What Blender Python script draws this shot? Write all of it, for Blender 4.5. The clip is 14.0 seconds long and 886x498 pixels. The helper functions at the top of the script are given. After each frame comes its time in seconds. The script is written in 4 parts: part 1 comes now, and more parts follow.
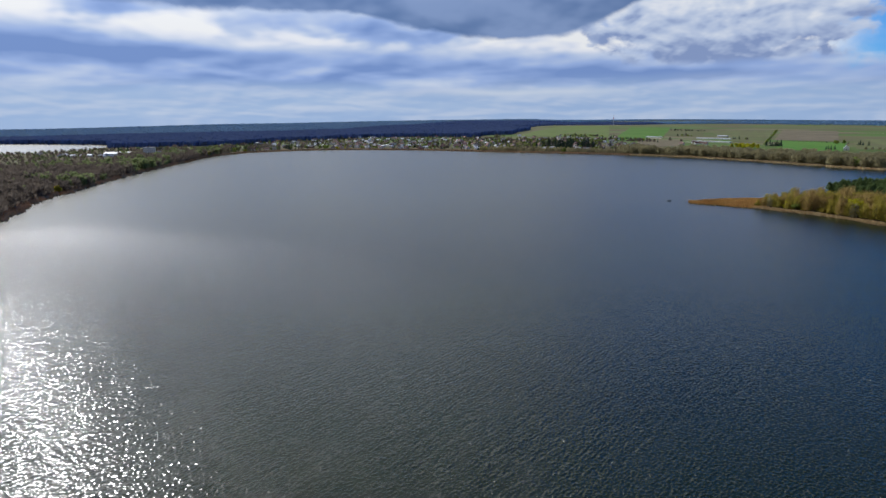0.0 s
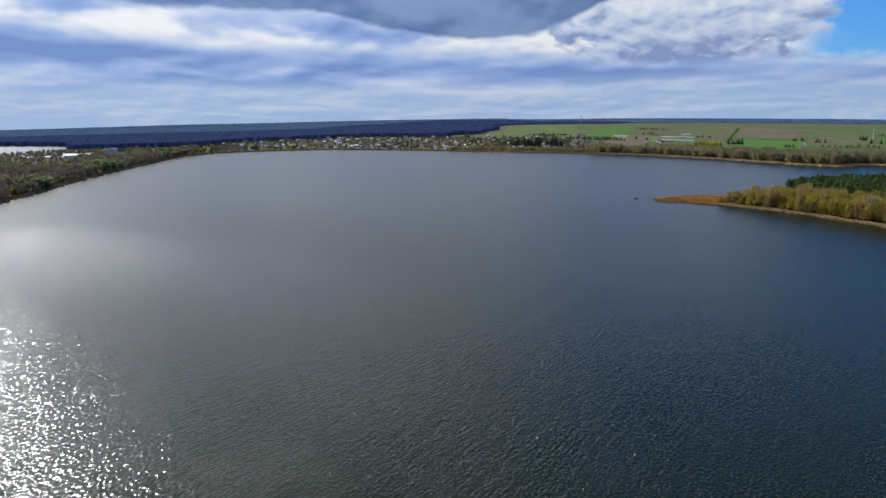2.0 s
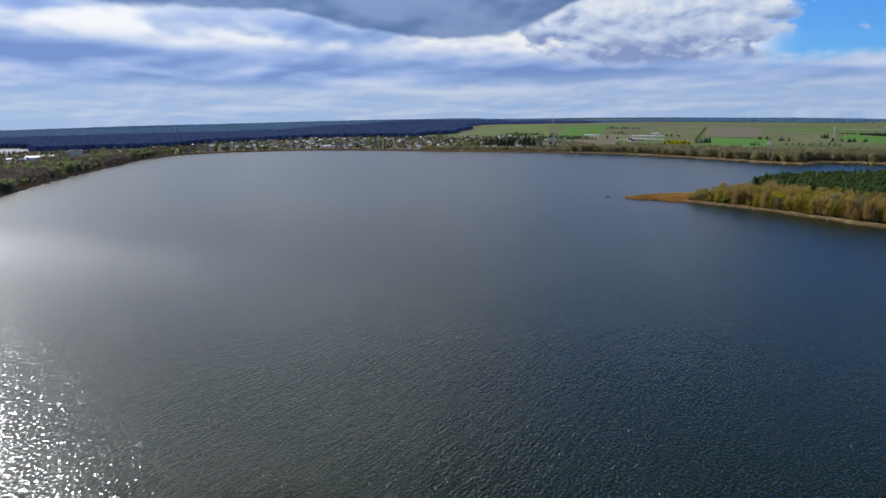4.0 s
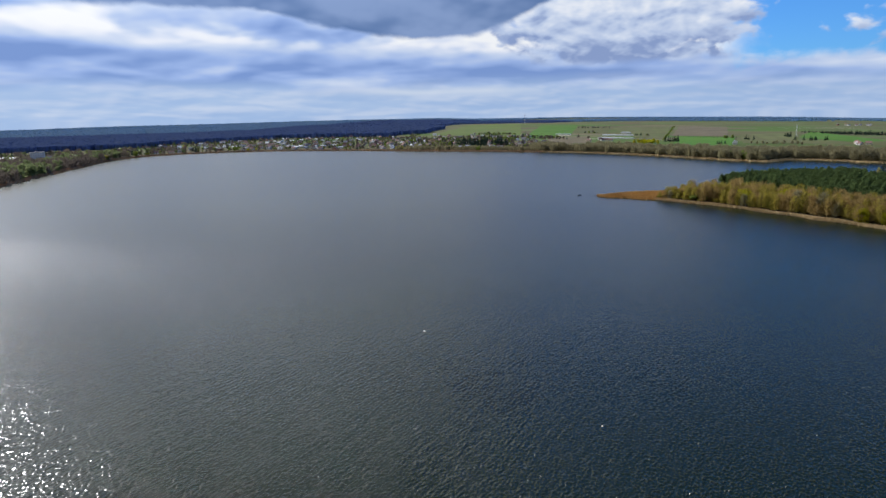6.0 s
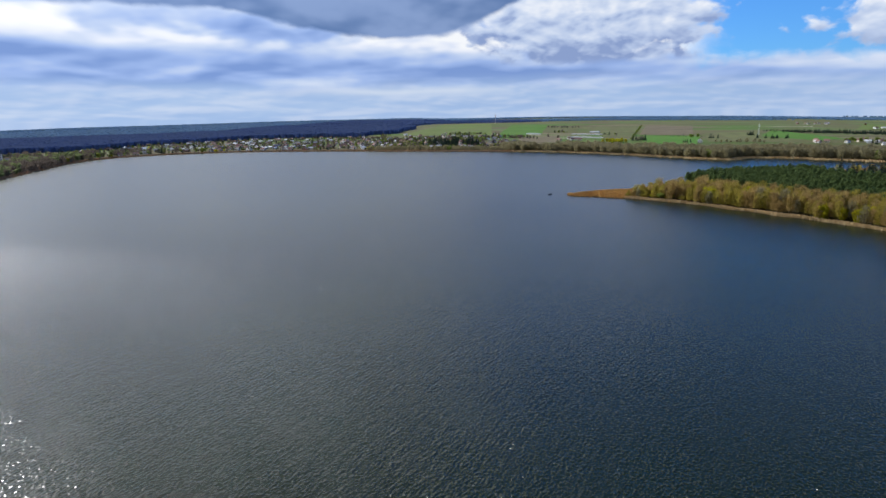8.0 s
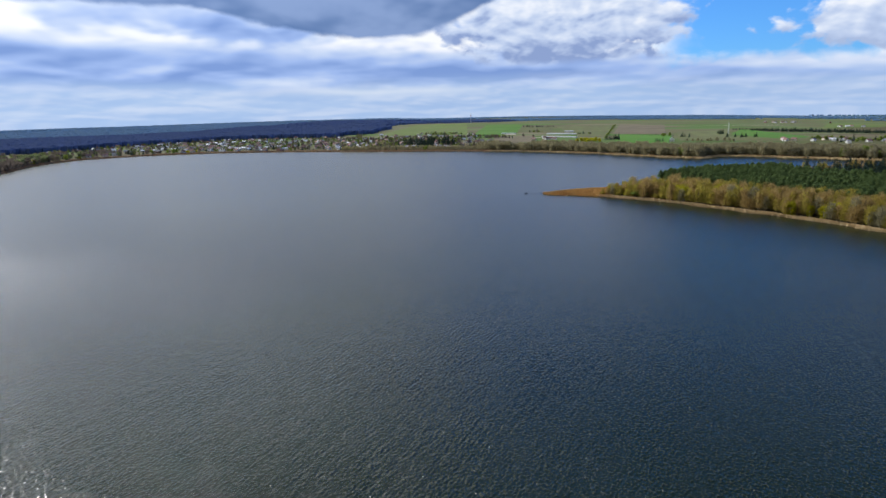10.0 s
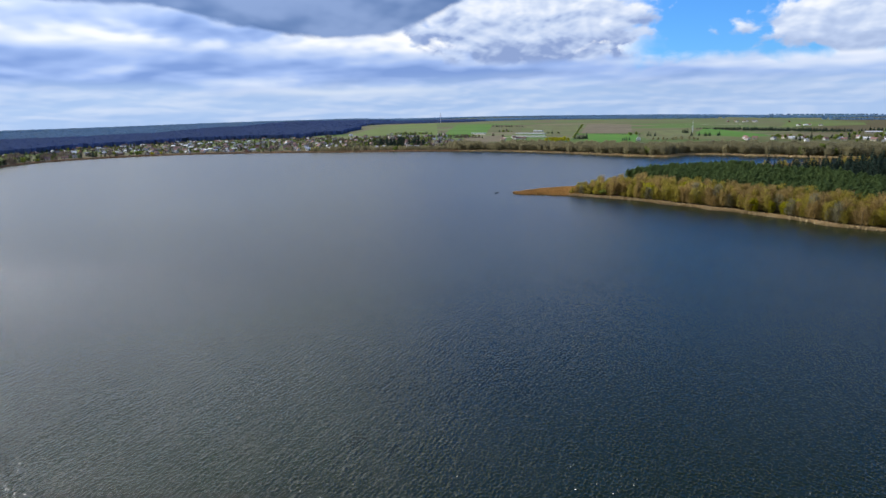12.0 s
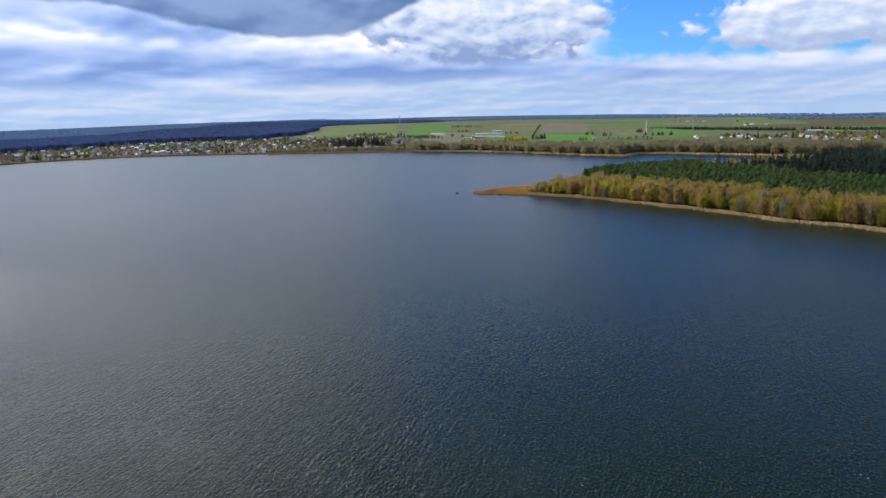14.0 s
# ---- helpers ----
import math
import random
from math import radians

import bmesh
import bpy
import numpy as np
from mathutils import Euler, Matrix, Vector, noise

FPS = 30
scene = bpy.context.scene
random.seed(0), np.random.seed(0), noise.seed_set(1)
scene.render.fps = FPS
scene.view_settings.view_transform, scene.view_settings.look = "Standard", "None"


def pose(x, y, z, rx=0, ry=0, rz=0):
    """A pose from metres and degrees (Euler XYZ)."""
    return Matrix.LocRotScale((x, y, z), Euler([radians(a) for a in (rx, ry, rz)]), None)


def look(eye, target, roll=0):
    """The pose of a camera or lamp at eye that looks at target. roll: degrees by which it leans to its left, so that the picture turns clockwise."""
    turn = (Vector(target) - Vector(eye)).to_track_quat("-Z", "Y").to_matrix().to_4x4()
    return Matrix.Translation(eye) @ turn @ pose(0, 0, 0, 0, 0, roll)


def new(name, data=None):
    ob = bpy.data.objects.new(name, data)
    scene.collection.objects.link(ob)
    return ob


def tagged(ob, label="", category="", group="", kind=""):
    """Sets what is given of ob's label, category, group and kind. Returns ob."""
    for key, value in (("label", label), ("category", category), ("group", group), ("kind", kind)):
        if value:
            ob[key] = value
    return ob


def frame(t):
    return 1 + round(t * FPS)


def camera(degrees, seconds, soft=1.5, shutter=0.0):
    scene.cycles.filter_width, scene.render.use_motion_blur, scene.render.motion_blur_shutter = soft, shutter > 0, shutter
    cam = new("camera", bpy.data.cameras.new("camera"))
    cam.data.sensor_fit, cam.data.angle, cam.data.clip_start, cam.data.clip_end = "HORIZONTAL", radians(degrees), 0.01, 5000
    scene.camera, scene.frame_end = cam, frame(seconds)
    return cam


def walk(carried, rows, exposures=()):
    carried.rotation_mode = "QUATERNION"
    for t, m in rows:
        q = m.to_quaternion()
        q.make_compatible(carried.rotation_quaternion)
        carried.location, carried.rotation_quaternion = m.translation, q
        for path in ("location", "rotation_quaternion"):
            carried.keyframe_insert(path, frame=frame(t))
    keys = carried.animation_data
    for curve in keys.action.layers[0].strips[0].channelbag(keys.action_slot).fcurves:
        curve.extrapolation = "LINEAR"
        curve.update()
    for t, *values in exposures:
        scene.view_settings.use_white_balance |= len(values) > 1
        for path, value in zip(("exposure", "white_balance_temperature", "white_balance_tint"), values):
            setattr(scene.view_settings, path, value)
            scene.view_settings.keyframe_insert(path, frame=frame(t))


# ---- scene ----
cam = camera(73.8, 14.0)
PATH = [
    (0.0, pose(0, 0, 65, 77.50, 0.38, -0.09)),
    (0.5, pose(0, 0, 65, 77.49, 0.42, -0.80)),
    (1.0, pose(0, 0, 65, 77.47, 0.46, -1.54)),
    (1.5, pose(0, 0, 65, 77.46, 0.50, -2.27)),
    (2.0, pose(0, 0, 65, 77.45, 0.54, -2.99)),
    (2.5, pose(0, 0, 65, 77.44, 0.58, -3.63)),
    (3.0, pose(0, 0, 65, 77.43, 0.62, -4.31)),
    (5.5, pose(0, 0, 65, 77.37, 0.82, -7.42)),
    (6.0, pose(0, 0, 65, 77.36, 0.86, -8.15)),
    (6.5, pose(0, 0, 65, 77.35, 0.90, -8.83)),
    (7.0, pose(0, 0, 65, 77.33, 0.94, -9.53)),
    (7.5, pose(0, 0, 65, 77.32, 0.98, -10.25)),
    (8.0, pose(0, 0, 65, 77.31, 1.02, -10.92)),
    (10.5, pose(0, 0, 65, 77.25, 1.22, -13.79)),
    (11.0, pose(0, 0, 65, 77.24, 1.26, -14.40)),
    (11.5, pose(0, 0, 65, 77.22, 1.30, -15.22)),
    (12.0, pose(0, 0, 65, 77.21, 1.34, -16.10)),
    (12.5, pose(0, 0, 65, 77.20, 1.38, -16.91)),
    (13.0, pose(0, 0, 65, 77.19, 1.42, -17.66)),
    (13.5, pose(0, 0, 65, 77.18, 1.46, -18.74)),
    (14.0, pose(0, 0, 65, 77.16, 1.50, -19.97)),
]
walk(cam, PATH, [(0.0, -0.28, 6050, 10), (7.0, -0.08, 6050, 10), (14.0, 0.10, 6050, 10)])

# ---- light ----
SUN_AZ, SUN_EL = -37.0, 38.0


class Net:
    """Short hand for building node trees."""

    def __init__(self, tree, fresh=True):
        self.tree = tree
        if fresh:
            tree.nodes.clear()

    def node(self, kind, **values):
        n = self.tree.nodes.new(kind)
        for key, value in values.items():
            if key == "operation":
                n.operation = value
            elif key == "data_type":
                n.data_type = value
            elif key == "blend_type":
                n.blend_type = value
        return n

    def put(self, socket, value):
        if isinstance(value, (int, float, tuple)):
            if isinstance(value, tuple) and len(value) == 3 and socket.type == "RGBA":
                value = (*value, 1.0)
            socket.default_value = value
        else:
            self.tree.links.new(value, socket)

    def math(self, op, a, b=0.0, c=0.0):
        n = self.node("ShaderNodeMath", operation=op)
        for s, v in zip(n.inputs, (a, b, c)):
            self.put(s, v)
        return n.outputs[0]

    def add(self, a, b):
        return self.math("ADD", a, b)

    def sub(self, a, b):
        return self.math("SUBTRACT", a, b)

    def mul(self, a, b):
        return self.math("MULTIPLY", a, b)

    def step(self, x, lo, hi, to_lo=0.0, to_hi=1.0):
        n = self.node("ShaderNodeMapRange")
        n.interpolation_type = "SMOOTHSTEP"
        for s, v in zip(n.inputs, (x, lo, hi, to_lo, to_hi)):
            self.put(s, v)
        return n.outputs[0]

    def mix(self, f, a, b, blend="MIX"):
        n = self.node("ShaderNodeMix", data_type="RGBA", blend_type=blend)
        self.put(n.inputs[0], f)
        self.put(n.inputs[6], a)
        self.put(n.inputs[7], b)
        return n.outputs[2]

    def join(self, x, y, z=0.0):
        n = self.node("ShaderNodeCombineXYZ")
        for s, v in zip(n.inputs, (x, y, z)):
            self.put(s, v)
        return n.outputs[0]

    def split(self, v):
        n = self.node("ShaderNodeSeparateXYZ")
        self.put(n.inputs[0], v)
        return n.outputs

    def noise(self, vector, scale=1.0, detail=3.0, rough=0.5, distortion=0.0):
        n = self.node("ShaderNodeTexNoise")
        self.put(n.inputs["Vector"], vector)
        n.inputs["Scale"].default_value = scale
        n.inputs["Detail"].default_value = detail
        n.inputs["Roughness"].default_value = rough
        n.inputs["Distortion"].default_value = distortion
        return n.outputs[0]

    def mapped(self, vector, scale=(1, 1, 1), turn=0.0):
        a, b = self.node("ShaderNodeMapping"), self.node("ShaderNodeMapping")
        self.put(a.inputs["Vector"], vector)
        a.inputs["Rotation"].default_value = (0, 0, radians(turn))
        self.put(b.inputs["Vector"], a.outputs[0])
        b.inputs["Scale"].default_value = scale
        return b.outputs[0]

    def ramp(self, f, *stops):
        n = self.node("ShaderNodeValToRGB")
        while len(n.color_ramp.elements) < len(stops):
            n.color_ramp.elements.new(0.5)
        for e, (at, colour) in zip(n.color_ramp.elements, stops):
            e.position, e.color = at, (*colour, 1)
        self.put(n.inputs[0], f)
        return n.outputs[0]


def sky():
    world = bpy.data.worlds.new("sky")
    world.use_nodes = True
    scene.world = world
    n = Net(world.node_tree)
    air = n.node("ShaderNodeTexSky")
    air.sky_type, air.sun_disc = "NISHITA", False
    air.sun_elevation, air.sun_rotation = radians(SUN_EL), radians(SUN_AZ)
    air.air_density, air.dust_density, air.ozone_density = 1.0, 0.4, 2.0
    x, y, z = n.split(n.node("ShaderNodeTexCoord").outputs["Generated"])
    # the blue deepens overhead
    deep = n.mix(n.step(z, 0.15, 0.6), (1.0, 1.0, 1.0), (0.60, 0.72, 0.88))
    clear = n.mix(1.0, air.outputs[0], (0.043, 0.088, 0.150), "MULTIPLY")
    clear = n.mix(1.0, clear, deep, "MULTIPLY")
    az = n.mul(n.math("ARCTAN2", x, y), 57.2958)
    el = n.mul(n.math("ARCSINE", z), 57.2958)
    # broken stratocumulus: rows that crowd together towards the horizon, lit from above and from the sun's side
    up = n.math("MAXIMUM", el, 0.0)
    row = n.mul(n.math("LOGARITHM", n.add(up, 4.0), math.e), 3.0)

    def billow(wide, tall, seed, detail, rough, side, rise):
        """Cloud density and how far it faces the light."""
        u, v = n.mul(az, wide), n.mul(row, tall)
        here = n.noise(n.join(u, v, seed), 1.0, detail, rough, 0.12)
        above = n.noise(n.join(n.add(u, side), n.add(v, rise), seed), 1.0, detail, rough, 0.12)
        return here, n.sub(here, above)

    broad, broad_lit = billow(0.064, 0.80, 0.0, 3.0, 0.45, -0.05, 0.18)
    fine, fine_lit = billow(0.13, 1.15, 3.0, 3.0, 0.5, -0.06, 0.20)
    puff = n.noise(n.join(n.mul(az, 0.40), n.mul(el, 0.60), 7.0), 1.0, 4.0, 0.5, 0.2)
    soft = n.noise(n.join(n.mul(az, 0.30), n.mul(el, 0.55), 7.0), 1.0, 3.0, 0.5, 0.2)
    puff_lit = n.sub(soft, n.noise(n.join(n.add(n.mul(az, 0.30), -0.16), n.add(n.mul(el, 0.55), 0.34), 7.0), 1.0, 3.0, 0.5, 0.2))
    tone = n.add(n.add(0.46, n.mul(broad_lit, 1.45)), n.add(n.mul(fine_lit, 0.55), n.mul(n.sub(broad, 0.5), 0.6)))
    tone = n.add(tone, n.step(el, 8.0, 17.0, 0.0, 0.45))
    # bright broken ridge of the deck, with a shaded flank beneath it
    crest = n.sub(n.add(n.sub(6.75, n.mul(az, 0.04)), n.mul(n.sub(fine, 0.5), 2.4)), el)
    ridge = n.math("EXPONENT", n.mul(n.mul(crest, crest), -0.75))
    under = n.sub(crest, 2.5)
    flank = n.math("EXPONENT", n.mul(n.mul(under, under), -0.55))
    tone = n.sub(n.add(tone, n.mul(ridge, n.add(0.10, n.mul(n.step(fine, 0.38, 0.62), 0.42)))), n.mul(flank, 0.20))
    deck = n.ramp(tone, (0.18, (0.22, 0.33, 0.62)), (0.38, (0.36, 0.48, 0.77)), (0.58, (0.59, 0.67, 0.83)), (0.78, (0.84, 0.85, 0.90)), (0.95, (0.97, 0.95, 0.92)))
    # a pale band of haze and thin cloud low over the land
    low = n.step(n.add(el, n.add(n.mul(n.sub(broad, 0.5), 2.0), n.mul(n.sub(fine, 0.5), 0.8))), 1.9, 4.0, 1.0, 0.0)
    pale = n.mix(n.step(fine_lit, -0.10, 0.16), (0.40, 0.53, 0.74), (0.56, 0.64, 0.78))
    colour = n.mix(n.mul(low, 0.88), deck, pale)
    streak = n.sub(el, n.add(2.35, n.mul(n.sub(fine, 0.5), 0.8)))
    streak = n.mul(n.math("EXPONENT", n.mul(n.mul(streak, streak), -9.0)), n.mul(n.step(az, -6.0, 4.0), n.step(az, 12.0, 19.0, 1.0, 0.0)))
    colour = n.mix(n.mul(streak, 0.55), colour, (0.80, 0.82, 0.84))
    # clear gap towards the right
    lift = n.add(el, n.mul(n.sub(puff, 0.5), 2.6))
    gap = n.mul(n.step(n.add(az, n.mul(n.sub(puff, 0.5), 5.0)), 31.0, 36.0), n.step(lift, 3.6, 4.9))
    gap = n.mul(gap, n.step(az, 95.0, 130.0, 1.0, 0.0))
    colour = n.mix(gap, colour, clear)

    def heap(colour, az0, el0, wide, high, floor, dark, span, rag=1.0):
        """A heaped cloud with a flat base, its billows bright above and grey below."""
        u = n.math("DIVIDE", n.sub(az, az0), wide)
        v = n.math("DIVIDE", n.sub(el, el0), high)
        d = n.math("SQRT", n.add(n.mul(u, u), n.mul(v, v)))
        d = n.add(d, n.mul(n.sub(puff, 0.5), 1.3 * rag))
        inside = n.mul(n.step(d, 0.82, 1.04, 1.0, 0.0), n.step(n.add(el, n.mul(n.sub(puff, 0.5), 1.0)), floor - 0.35, floor + 0.35))
        shade = n.add(n.math("DIVIDE", n.sub(el, floor), span), n.add(n.mul(puff_lit, 2.0), n.mul(n.sub(puff, 0.5), 0.35)))
        skin = n.ramp(shade, (0.02, dark), (0.35, (0.52, 0.60, 0.77)), (0.66, (0.70, 0.75, 0.85)), (1.0, (0.93, 0.92, 0.92)))
        return n.mix(inside, colour, skin)

    colour = heap(colour, 53.0, 6.6, 12.0, 2.6, 4.0, (0.42, 0.50, 0.68), 5.0)
    colour = heap(colour, 24.5, 8.0, 11.0, 4.6, 4.5, (0.28, 0.36, 0.58), 7.4)
    # the heavy grey cloud overhead
    right = n.math("DIVIDE", n.math("MAXIMUM", n.sub(az, 8.0), 0.0), 8.5)
    left = n.math("DIVIDE", n.math("MINIMUM", n.sub(az, 8.0), 0.0), 15.0)
    edge = n.add(7.0, n.mul(2.0, n.add(n.mul(right, right), n.math("MINIMUM", n.mul(left, left), 1.05))))
    heavy = n.step(n.sub(n.add(el, n.add(n.mul(n.sub(fine, 0.5), 1.6), n.mul(n.sub(puff, 0.5), 0.8))), edge), -0.15, 0.45)
    heavy = n.mul(heavy, n.mul(n.step(n.add(el, n.mul(n.sub(broad, 0.5), 6.0)), 10.5, 14.5, 1.0, 0.0), n.step(az, -36.0, -24.0)))
    grey = n.mix(n.step(n.add(broad, n.mul(fine_lit, 0.8)), 0.36, 0.64), (0.13, 0.21, 0.40), (0.25, 0.34, 0.55))
    colour = n.mix(heavy, colour, grey)
    # overhead one looks at the shaded underside of the deck
    colour = n.mix(n.step(n.add(el, n.mul(n.sub(broad, 0.5), 12.0)), 20.0, 33.0, 0.0, 0.85), colour, (0.095, 0.115, 0.145))
    # higher up the deck breaks into blue, more so away from the sun
    cover = n.add(n.add(broad, n.step(az, -4.0, 26.0, 0.16, -0.26)), n.step(el, 14.0, 26.0, 0.14, 0.0))
    colour = n.mix(n.mul(n.step(el, 11.0, 16.0), n.step(cover, 0.40, 0.54, 1.0, 0.0)), colour, clear)
    # clouds glow round the sun, which stands high outside the view
    to_sun = n.add(n.add(n.mul(x, sun_at.x), n.mul(y, sun_at.y)), n.mul(z, sun_at.z))
    glow = n.add(1.0, n.mul(n.step(to_sun, 0.45, 1.0, 0.0, GLOW), n.step(el, 5.0, 25.0, 0.10, 1.0)))
    bright = n.node("ShaderNodeVectorMath", operation="SCALE")
    n.put(bright.inputs[0], colour)
    n.put(bright.inputs[3], glow)
    colour = bright.outputs[0]
    out = n.node("ShaderNodeBackground")
    n.put(out.inputs[0], colour)
    out.inputs[1].default_value = 1.0
    last = n.node("ShaderNodeOutputWorld")
    n.tree.links.new(out.outputs[0], last.inputs[0])


GLOW = 0.9
sun_at = Vector((math.sin(radians(SUN_AZ)) * math.cos(radians(SUN_EL)), math.cos(radians(SUN_AZ)) * math.cos(radians(SUN_EL)), math.sin(radians(SUN_EL))))
sky()
lamp = bpy.data.lights.new("sun", "SUN")
lamp.energy, lamp.angle, lamp.color = 5.0, radians(0.53), (1.0, 0.95, 0.89)
new("sun", lamp).matrix_world = look(sun_at * 900, (0, 0, 0))


# ---- materials ----
def material(name, dark, light, scale=1.0, rough=0.9, bump=0.3, spread=0.25, broad=0.12, island=0.0, gloss=0.12):
    """A surface that varies at two scales: fine grain and broad stains, and a little from object to object."""
    m = bpy.data.materials.new(name)
    m.use_nodes = True
    n = Net(m.node_tree)
    place = n.node("ShaderNodeNewGeometry")
    grain = n.noise(place.outputs["Position"], scale, 4.0, 0.6)
    stain = n.noise(place.outputs["Position"], scale * broad, 3.0, 0.55)
    f = n.add(n.mul(grain, 0.55), n.mul(stain, 0.45))
    colour = n.mix(n.step(f, 0.33, 0.67), dark, light)
    own = n.node("ShaderNodeObjectInfo").outputs["Random"]
    if island:
        own = n.add(n.mul(own, 1 - island), n.mul(place.outputs["Random Per Island"], island))
    tone = n.node("ShaderNodeHueSaturation")
    n.put(tone.inputs["Value"], n.step(own, 0.0, 1.0, 1.0 - spread, 1.0 + spread))
    n.put(tone.inputs["Hue"], n.step(own, 0.0, 1.0, 0.5 - spread * 0.03, 0.5 + spread * 0.03))
    n.put(tone.inputs["Color"], colour)
    p = n.node("ShaderNodeBsdfPrincipled")
    n.put(p.inputs["Base Color"], tone.outputs[0])
    p.inputs["Roughness"].default_value = rough
    p.inputs["Specular IOR Level"].default_value = gloss
    if bump:
        b = n.node("ShaderNodeBump")
        b.inputs["Strength"].default_value = bump
        n.put(b.inputs["Height"], grain)
        n.put(p.inputs["Normal"], b.outputs[0])
    n.tree.links.new(p.outputs[0], n.node("ShaderNodeOutputMaterial").inputs[0])
    return m


def leafy(name, dark, light, spread=0.3, island=0.6, through_light=0.62):
    """Foliage: a part of the light that falls on it comes out at the other side."""
    m = material(name, dark, light, 0.35, 0.85, 0.0, spread, 0.2, island, 0.0)
    tree = m.node_tree
    p = next(n for n in tree.nodes if n.type == "BSDF_PRINCIPLED")
    out = next(n for n in tree.nodes if n.type == "OUTPUT_MATERIAL")
    thin, both = tree.nodes.new("ShaderNodeBsdfTranslucent"), tree.nodes.new("ShaderNodeMixShader")
    tree.links.new(p.inputs["Base Color"].links[0].from_socket, thin.inputs[0])
    both.inputs[0].default_value = through_light
    tree.links.new(p.outputs[0], both.inputs[1])
    tree.links.new(thin.outputs[0], both.inputs[2])
    tree.links.new(both.outputs[0], out.inputs[0])
    return m


def striped(m, turn, pitch, tint):
    """Adds the stripes of sowing and mowing, and drier streaks, to a field."""
    n = Net(m.node_tree, False)
    p = next(k for k in n.tree.nodes if k.type == "BSDF_PRINCIPLED")
    old = p.inputs["Base Color"].links[0].from_socket
    place = n.node("ShaderNodeNewGeometry").outputs["Position"]
    rows = n.noise(n.mapped(place, (1.0 / pitch, 0.0015, 0.0), turn), 1.0, 2.0, 0.6)
    wet = n.noise(place, 0.006, 4.0, 0.6)
    f = n.mul(n.step(n.add(n.mul(rows, 0.5), n.mul(wet, 0.5)), 0.40, 0.62), 0.8)
    n.put(p.inputs["Base Color"], n.mix(f, old, tint))
    return m


def patchwork():
    """Open country seen from afar: strips of pasture, young corn and bare soil."""
    m = material("open_country", (0.095, 0.11, 0.033), (0.185, 0.18, 0.065), 0.03, 0.95, 0.0, 0.0, 0.12)
    n = Net(m.node_tree, False)
    p = next(k for k in n.tree.nodes if k.type == "BSDF_PRINCIPLED")
    old = p.inputs["Base Color"].links[0].from_socket
    cells = n.node("ShaderNodeTexVoronoi")
    place = n.node("ShaderNodeNewGeometry").outputs["Position"]
    n.put(cells.inputs["Vector"], n.mapped(place, (0.0042, 0.0105, 0.0), 38.0))
    cells.inputs["Scale"].default_value = 1.0
    tone = n.split(cells.outputs["Color"])[0]
    strips = n.ramp(tone, (0.0, (0.105, 0.085, 0.052)), (0.25, (0.125, 0.118, 0.052)), (0.5, (0.088, 0.118, 0.034)), (0.75, (0.072, 0.145, 0.024)), (1.0, (0.175, 0.150, 0.090)))
    damp = n.step(n.split(place)[2], 1.2, 4.0)
    shore = n.mix(n.noise(place, 0.15, 4.0, 0.6), (0.065, 0.055, 0.022), (0.115, 0.095, 0.04))
    n.put(p.inputs["Base Color"], n.mix(damp, shore, n.mix(0.85, old, strips)))
    return m


WAVE_TURN = -52.0


def water_material():
    m = bpy.data.materials.new("lake_water")
    m.use_nodes = True
    n = Net(m.node_tree)
    place = n.node("ShaderNodeNewGeometry").outputs["Position"]
    gust = n.noise(place, 0.010, 3.0, 0.55)
    swell = n.noise(n.mapped(place, (0.12, 0.66, 0.3), WAVE_TURN), 1.0, 1.0, 0.5)
    ripple = n.noise(n.mapped(place, (0.34, 1.25, 1.0), WAVE_TURN + 7), 1.0, 0.0, 0.5)
    chop = n.noise(n.mapped(place, (1.1, 1.75, 2.0), WAVE_TURN - 10), 1.0, 0.0, 0.5)
    # small steep facets on the waves catch the sun
    facet = n.math("MAXIMUM", n.sub(n.noise(n.mapped(place, (1.5, 2.1, 2.0), WAVE_TURN + 12), 1.0, 0.0, 0.5), 0.54), 0.0)
    height = n.add(n.add(n.mul(swell, 0.16), n.mul(ripple, 0.10)), n.add(n.mul(chop, 0.155), n.mul(facet, 0.62)))
    sx, sy, _ = n.split(place)
    out = n.add(n.math("SQRT", n.add(n.mul(sx, sx), n.mul(sy, sy))), n.mul(n.sub(gust, 0.5), 120.0))
    b = n.node("ShaderNodeBump")
    n.put(b.inputs["Strength"], n.step(out, 160.0, 520.0, 1.0, 0.20))
    b.inputs["Distance"].default_value = 1.0
    n.put(b.inputs["Height"], height)
    p = n.node("ShaderNodeBsdfPrincipled")
    murk = n.noise(place, 0.004, 3.0, 0.5)
    n.put(p.inputs["Base Color"], n.mix(n.step(murk, 0.35, 0.65), (0.0075, 0.0125, 0.0012), (0.0105, 0.0160, 0.0020)))
    # the sun's glints come off the waves of the near water; farther out smaller wind waves cover the lake evenly
    n.put(p.inputs["Roughness"], n.step(out, 100.0, 450.0, 0.16, 0.265))
    p.inputs["IOR"].default_value = 1.333
    p.inputs["Specular IOR Level"].default_value = 0.54
    n.put(p.inputs["Normal"], b.outputs[0])
    n.tree.links.new(p.outputs[0], n.node("ShaderNodeOutputMaterial").inputs[0])
    return m


